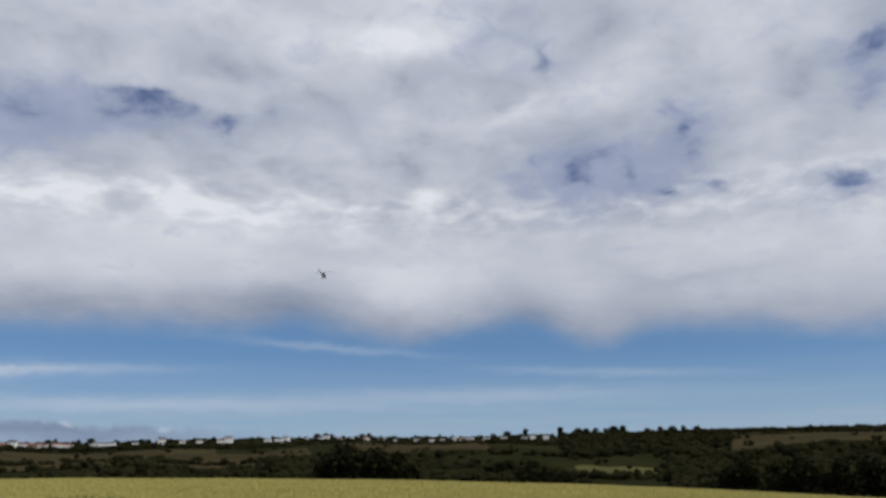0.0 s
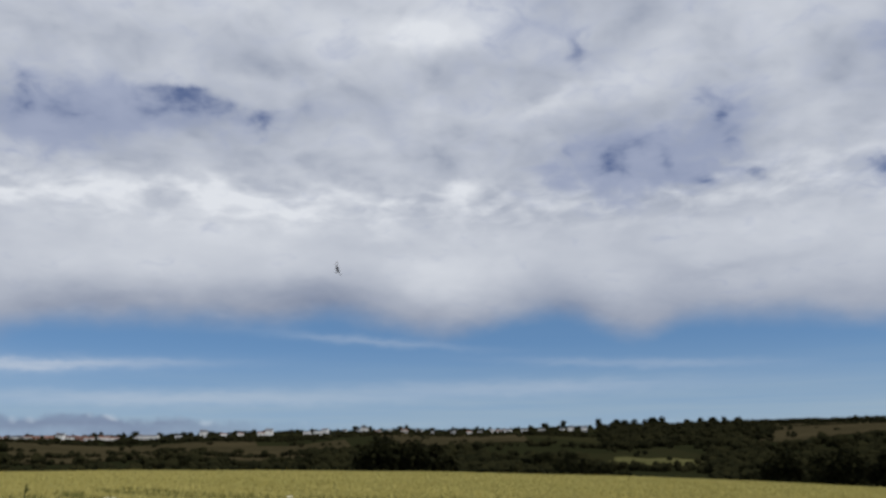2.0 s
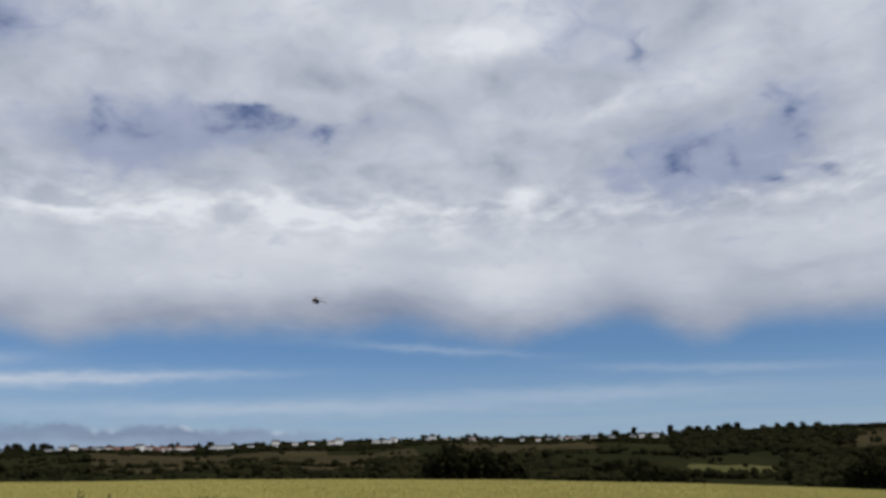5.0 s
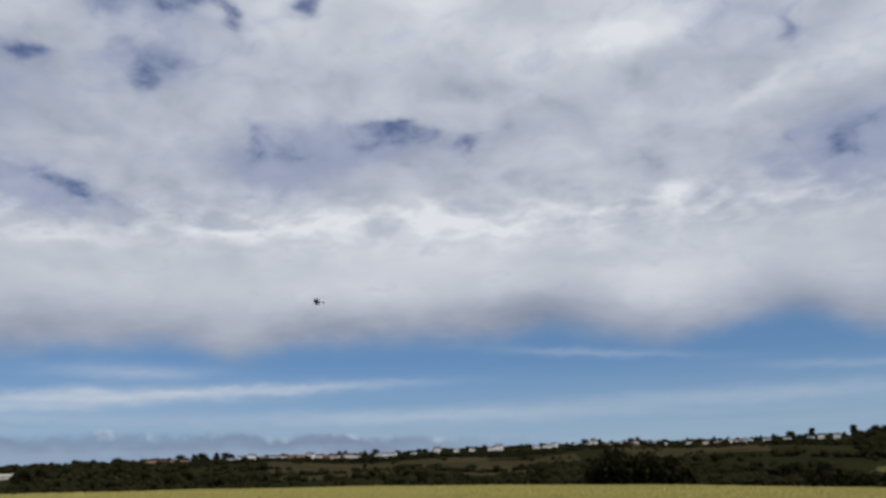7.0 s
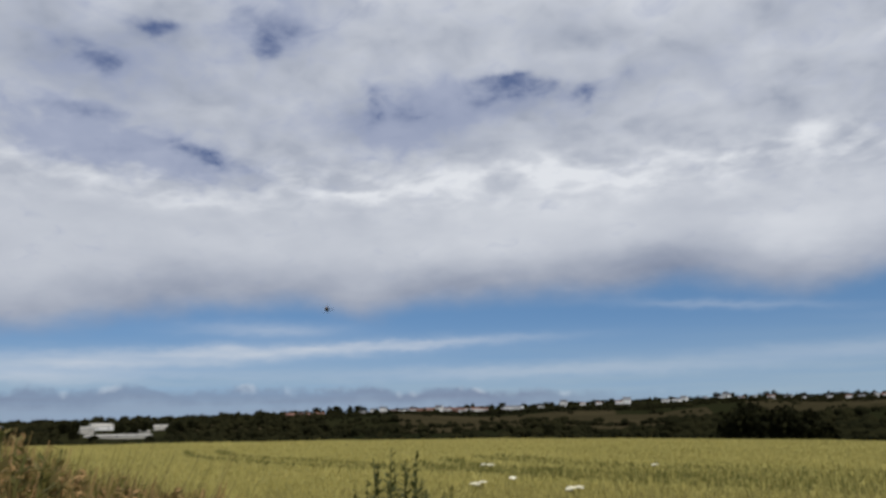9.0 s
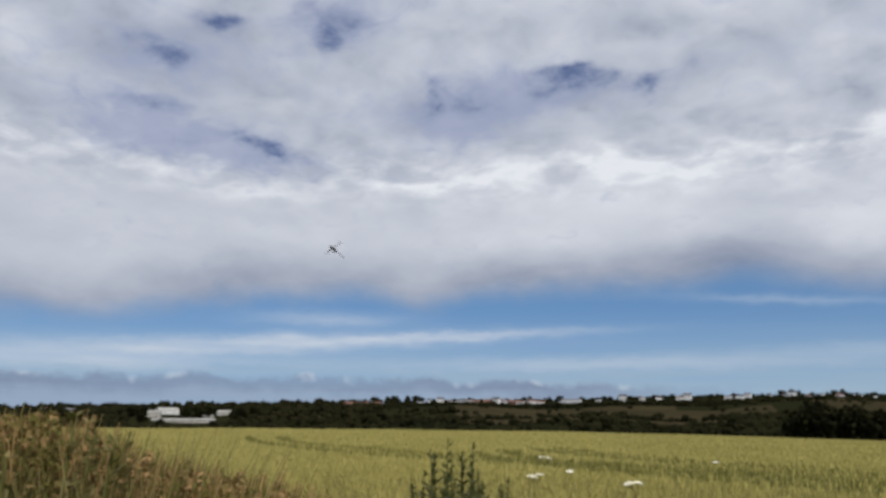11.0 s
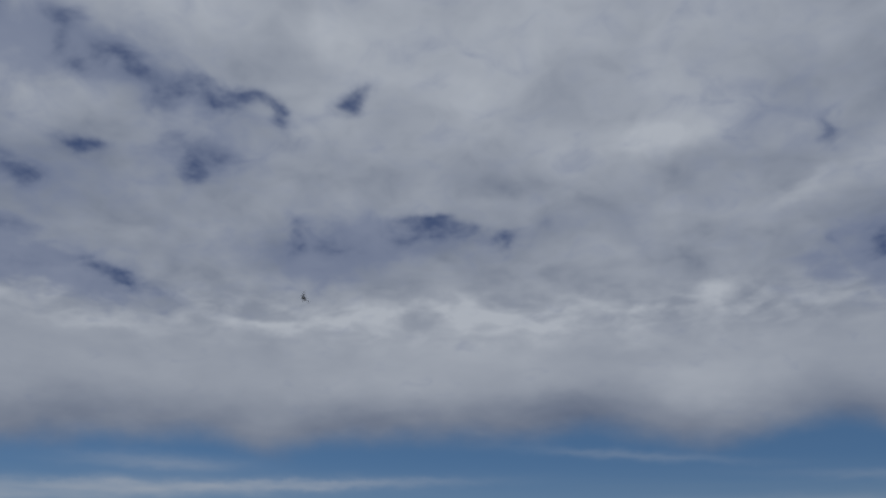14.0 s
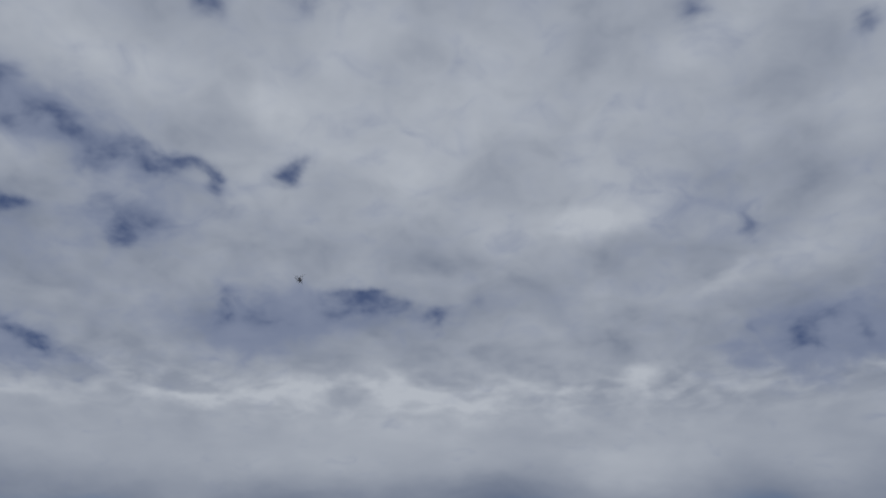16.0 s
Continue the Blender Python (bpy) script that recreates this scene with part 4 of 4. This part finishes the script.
# ---- the model helicopter ----
def build_helicopter():
    """A model helicopter: nose along +y, rotor on +z, about 1.3 m long."""
    heli = tagged(new("model_helicopter"), "dark model helicopter with orange trim, in flight", "model aircraft")
    ys = [0.33, 0.305, 0.24, 0.13, 0.0, -0.11, -0.20, -0.25]
    rs = [0.012, 0.043, 0.078, 0.104, 0.110, 0.094, 0.060, 0.030]
    bm = bmesh.new()
    rings = []
    for y, r in zip(ys, rs):
        rings.append([bm.verts.new((math.cos(a) * r * 0.8, y, math.sin(a) * r + (0.012 if y > 0.2 else 0.03) - 0.02)) for a in [k * math.pi / 8 for k in range(16)]])
    for a, b in zip(rings, rings[1:]):
        for k in range(16):
            bm.faces.new((a[k], a[(k + 1) % 16], b[(k + 1) % 16], b[k]))
    bm.faces.new(rings[0][::-1])
    bm.faces.new(rings[-1])
    for f in bm.faces:
        f.smooth = True
    bmesh.ops.recalc_face_normals(bm, faces=bm.faces)
    part("canopy", bm, SHELL, heli, "glossy dark canopy")
    bm = bmesh.new()
    strip = [[bm.verts.new((x * r * 0.2, y, r * 0.96 + (0.012 if y > 0.2 else 0.03) - 0.012 - abs(x) * r * 0.1 + dz)) for x in (-1, 0, 1) for dz in (-0.012, 0.004)] for y, r in zip(ys[1:-1], rs[1:-1])]
    for a, b in zip(strip, strip[1:]):
        for p, q in ((1, 3), (3, 5), (5, 4), (4, 2), (2, 0), (0, 1)):
            bm.faces.new((a[p], a[q], b[q], b[p]))
    for a in (strip[0], strip[-1]):
        bm.faces.new((a[0], a[2], a[3], a[1]))
        bm.faces.new((a[2], a[4], a[5], a[3]))
    bmesh.ops.recalc_face_normals(bm, faces=bm.faces)
    part("canopy_stripe", bm, TRIM, heli, "orange and white stripe on the canopy")
    part("side_frame", box_bm(-0.05, 0.05, -0.26, 0.16, -0.17, -0.03, 0.01), BODY, heli, "black mechanics frame")
    part("battery", box_bm(-0.035, 0.035, 0.05, 0.30, -0.13, -0.06, 0.008), BODY, heli)
    part("tail_boom", tube_bm([(0, -0.2, 0.0), (0, -0.5, 0.0), (0, -0.86, 0.0)], [0.019, 0.017, 0.015], 10), CARBON, heli, "black carbon tail boom")
    part("boom_strut", tube_bm([(0.03, -0.22, -0.1), (0.012, -0.55, -0.01)], [0.005, 0.005], 6), CARBON, heli)
    part("boom_strut", tube_bm([(-0.03, -0.22, -0.1), (-0.012, -0.55, -0.01)], [0.005, 0.005], 6), CARBON, heli)
    fin = bmesh.new()
    prof = [(-0.80, 0.015), (-0.90, 0.07), (-0.93, 0.07), (-0.88, 0.0), (-0.92, -0.09), (-0.89, -0.09), (-0.80, -0.015)]
    sides = [[fin.verts.new((x, y, z)) for y, z in prof] for x in (-0.004, 0.004)]
    fin.faces.new(sides[0][::-1])
    fin.faces.new(sides[1])
    for k in range(7):
        fin.faces.new((sides[0][k], sides[0][(k + 1) % 7], sides[1][(k + 1) % 7], sides[1][k]))
    part("tail_fin", fin, CARBON, heli)
    part("main_shaft", tube_bm([(0, 0, 0.02), (0, 0, 0.19)], [0.009, 0.009], 8), STEEL, heli, "steel rotor shaft")
    for s in (-1, 1):
        skid = part("skid", tube_bm([(s * 0.12, 0.24, -0.21), (s * 0.12, 0.18, -0.24), (s * 0.12, -0.24, -0.24)], [0.009, 0.009, 0.009], 8), BODY, heli, "black landing skid")
        for y in (0.1, -0.14):
            part("skid_strut", tube_bm([(s * 0.04, y, -0.15), (s * 0.09, y, -0.17), (s * 0.12, y, -0.24)], [0.009, 0.008, 0.008], 6), BODY, skid)
    rotor = new("main_rotor")
    rotor.parent = heli
    part("rotor_head", tube_bm([(0, 0, -0.03), (0, 0, -0.02), (0, 0, 0.02), (0, 0, 0.03)], [0.02, 0.032, 0.032, 0.015], 12), STEEL, rotor)
    for s in (-1, 1):
        part("blade_grip", box_bm(min(s * 0.03, s * 0.11), max(s * 0.03, s * 0.11), -0.016, 0.016, -0.012, 0.012, 0.004), BODY, rotor)
        bm = bmesh.new()
        secs = [(0.10, 0.022), (0.17, 0.031), (0.66, 0.031), (0.70, 0.022)]
        rr = []
        for x, c in secs:
            rr.append([bm.verts.new((s * x, s * yy * c, zz)) for yy, zz in ((-1.0, 0.0), (0.2, 0.006), (0.9, 0.003), (1.0, 0.0), (0.9, -0.003), (0.2, -0.004))])
        for a, b in zip(rr, rr[1:]):
            for k in range(6):
                bm.faces.new((a[k], a[(k + 1) % 6], b[(k + 1) % 6], b[k]))
        bm.faces.new(rr[0])
        bm.faces.new(rr[-1][::-1])
        bmesh.ops.recalc_face_normals(bm, faces=bm.faces)
        part("blade", bm, BLADE, rotor, "pale painted rotor blade")
    tail = new("tail_rotor")
    tail.parent = heli
    part("hub", tube_bm([(-0.015, 0, 0), (0.03, 0, 0)], [0.012, 0.012], 8), STEEL, tail)
    for s in (-1, 1):
        part("blade", box_bm(0.018, 0.022, -0.014, 0.014, min(s * 0.02, s * 0.14), max(s * 0.02, s * 0.14)), BLADE, tail)
    return heli, rotor, tail


HELI, ROTOR, TAIL = build_helicopter()


def attitude(az, el, r, nose, face, top):
    """A pose in flight. nose: angle of the nose round the line of sight, 0 right, 90 up; face: its share along the view, + towards
    the eye; top: share of the rotor axis across the view (1) or away from the eye (0), below 0 towards it."""
    way = Vector((-math.sin(radians(az)) * math.cos(radians(el)), math.cos(radians(az)) * math.cos(radians(el)), math.sin(radians(el))))
    right = way.cross(Vector((0, 0, 1))).normalized()
    up = right.cross(way)
    flat = math.sqrt(max(0.0, 1 - face * face))
    fwd = ((right * math.cos(radians(nose)) + up * math.sin(radians(nose))) * flat - way * face).normalized()
    hint = up * math.cos(radians(top)) + way * math.sin(radians(top))
    axis = (hint - fwd * hint.dot(fwd)).normalized()
    side = fwd.cross(axis)
    m3 = Matrix((side, fwd, axis)).transposed().to_4x4()
    return Matrix.Translation(Vector(EYE) + way * r) @ m3


def motions():
    # seconds, heading, height angle, distance, nose, face, top
    walk(HELI, [(t, attitude(a, e, r, n, f, k)) for t, a, e, r, n, f, k in [
        (0.0, 8.86, 13.18, 56, -40, -0.85, 10), (0.2, 8.94, 13.06, 54, -32, -0.7, 8), (0.5, 9.06, 12.90, 54, 0, 0.2, 4), (0.8, 9.25, 12.84, 54, 8, 0.4, 5),
        (1.0, 9.39, 12.78, 54, 25, 0.72, 10), (1.2, 9.6, 12.67, 54, 75, 0.9, 30), (1.5, 9.91, 12.57, 56, 102, 0.88, 40), (2.0, 10.48, 13.13, 57, 122, 0.85, 35),
        (2.5, 11.31, 13.96, 57, 128, 0.82, 30), (2.8, 11.1, 14.9, 56, 165, 0.82, 15), (3.0, 10.73, 15.54, 56, 174, 0.8, 8), (3.2, 9.85, 15.55, 56, 175, 0.78, 8),
        (4.3, 13.2, 13.0, 55, 175, 0.65, 5), (5.5, 19.50, 11.27, 54, 165, 0.62, 5), (6.0, 22.62, 11.56, 52, 168, 0.45, 4), (6.5, 25.34, 12.19, 51, 170, 0.35, 3),
        (7.0, 27.72, 12.18, 54, 166, 0.82, 4), (7.5, 29.77, 11.92, 55, 160, 0.84, 4), (8.0, 31.72, 11.54, 55, 163, 0.82, 4), (8.5, 33.89, 10.37, 55, 158, 0.84, 4),
        (9.0, 35.87, 8.63, 56, 174, 0.9, 2), (9.2, 36.63, 8.10, 56, 172, 0.9, 2), (10.3, 39.3, 9.6, 49, 150, 0.4, 40), (11.3, 39.85, 13.9, 53, 132, 0.1, 75),
        (11.5, 39.56, 15.22, 53, 124, 0.0, 80), (12.0, 37.90, 17.83, 53, 124, 0.2, 80), (12.5, 36.28, 17.91, 54, 126, 0.3, 75), (13.0, 34.72, 17.49, 59, 142, 0.78, 40),
        (13.5, 33.15, 17.92, 60, 158, 0.85, 25), (14.0, 31.60, 18.79, 60, 143, 0.84, 30), (14.5, 29.90, 20.61, 60, 135, 0.8, 40), (14.8, 28.8, 22.6, 55, 115, 0.5, 75),
        (15.0, 28.07, 24.06, 55, 97, 0.15, 85), (15.3, 27.0, 25.2, 55, 90, 0.0, 95), (15.5, 26.52, 25.53, 55, 75, -0.2, 120), (15.7, 26.74, 25.5, 55, 68, -0.6, 150),
        (15.85, 27.2, 25.3, 55, 20, -0.8, 120), (16.0, 27.14, 25.40, 60, -28, -0.88, 30)]])
    # the main rotor turns steadily; its phase at the named seconds is known
    spin, phase = [(0.0, 0.0)], 0.0
    for t, want in ((11.5, 124), (12.0, 124), (12.5, 38), (15.0, 107), (15.3, 355), (16.0, 146)):
        t0 = spin[-1][0]
        turns = math.floor(((t - t0) * 30 * 80 + phase - want) / 360)
        phase = want + 360 * turns
        spin.append((t, phase))
    ts, ps = zip(*spin)
    walk(ROTOR, [(k / 30, pose(0, 0, 0.19, 0, 0, float(np.interp(k / 30, ts, ps)))) for k in range(481)])
    walk(TAIL, [(k / 30, pose(0.02, -0.88, 0, k * 83, 0, 0)) for k in range(481)])

motions()
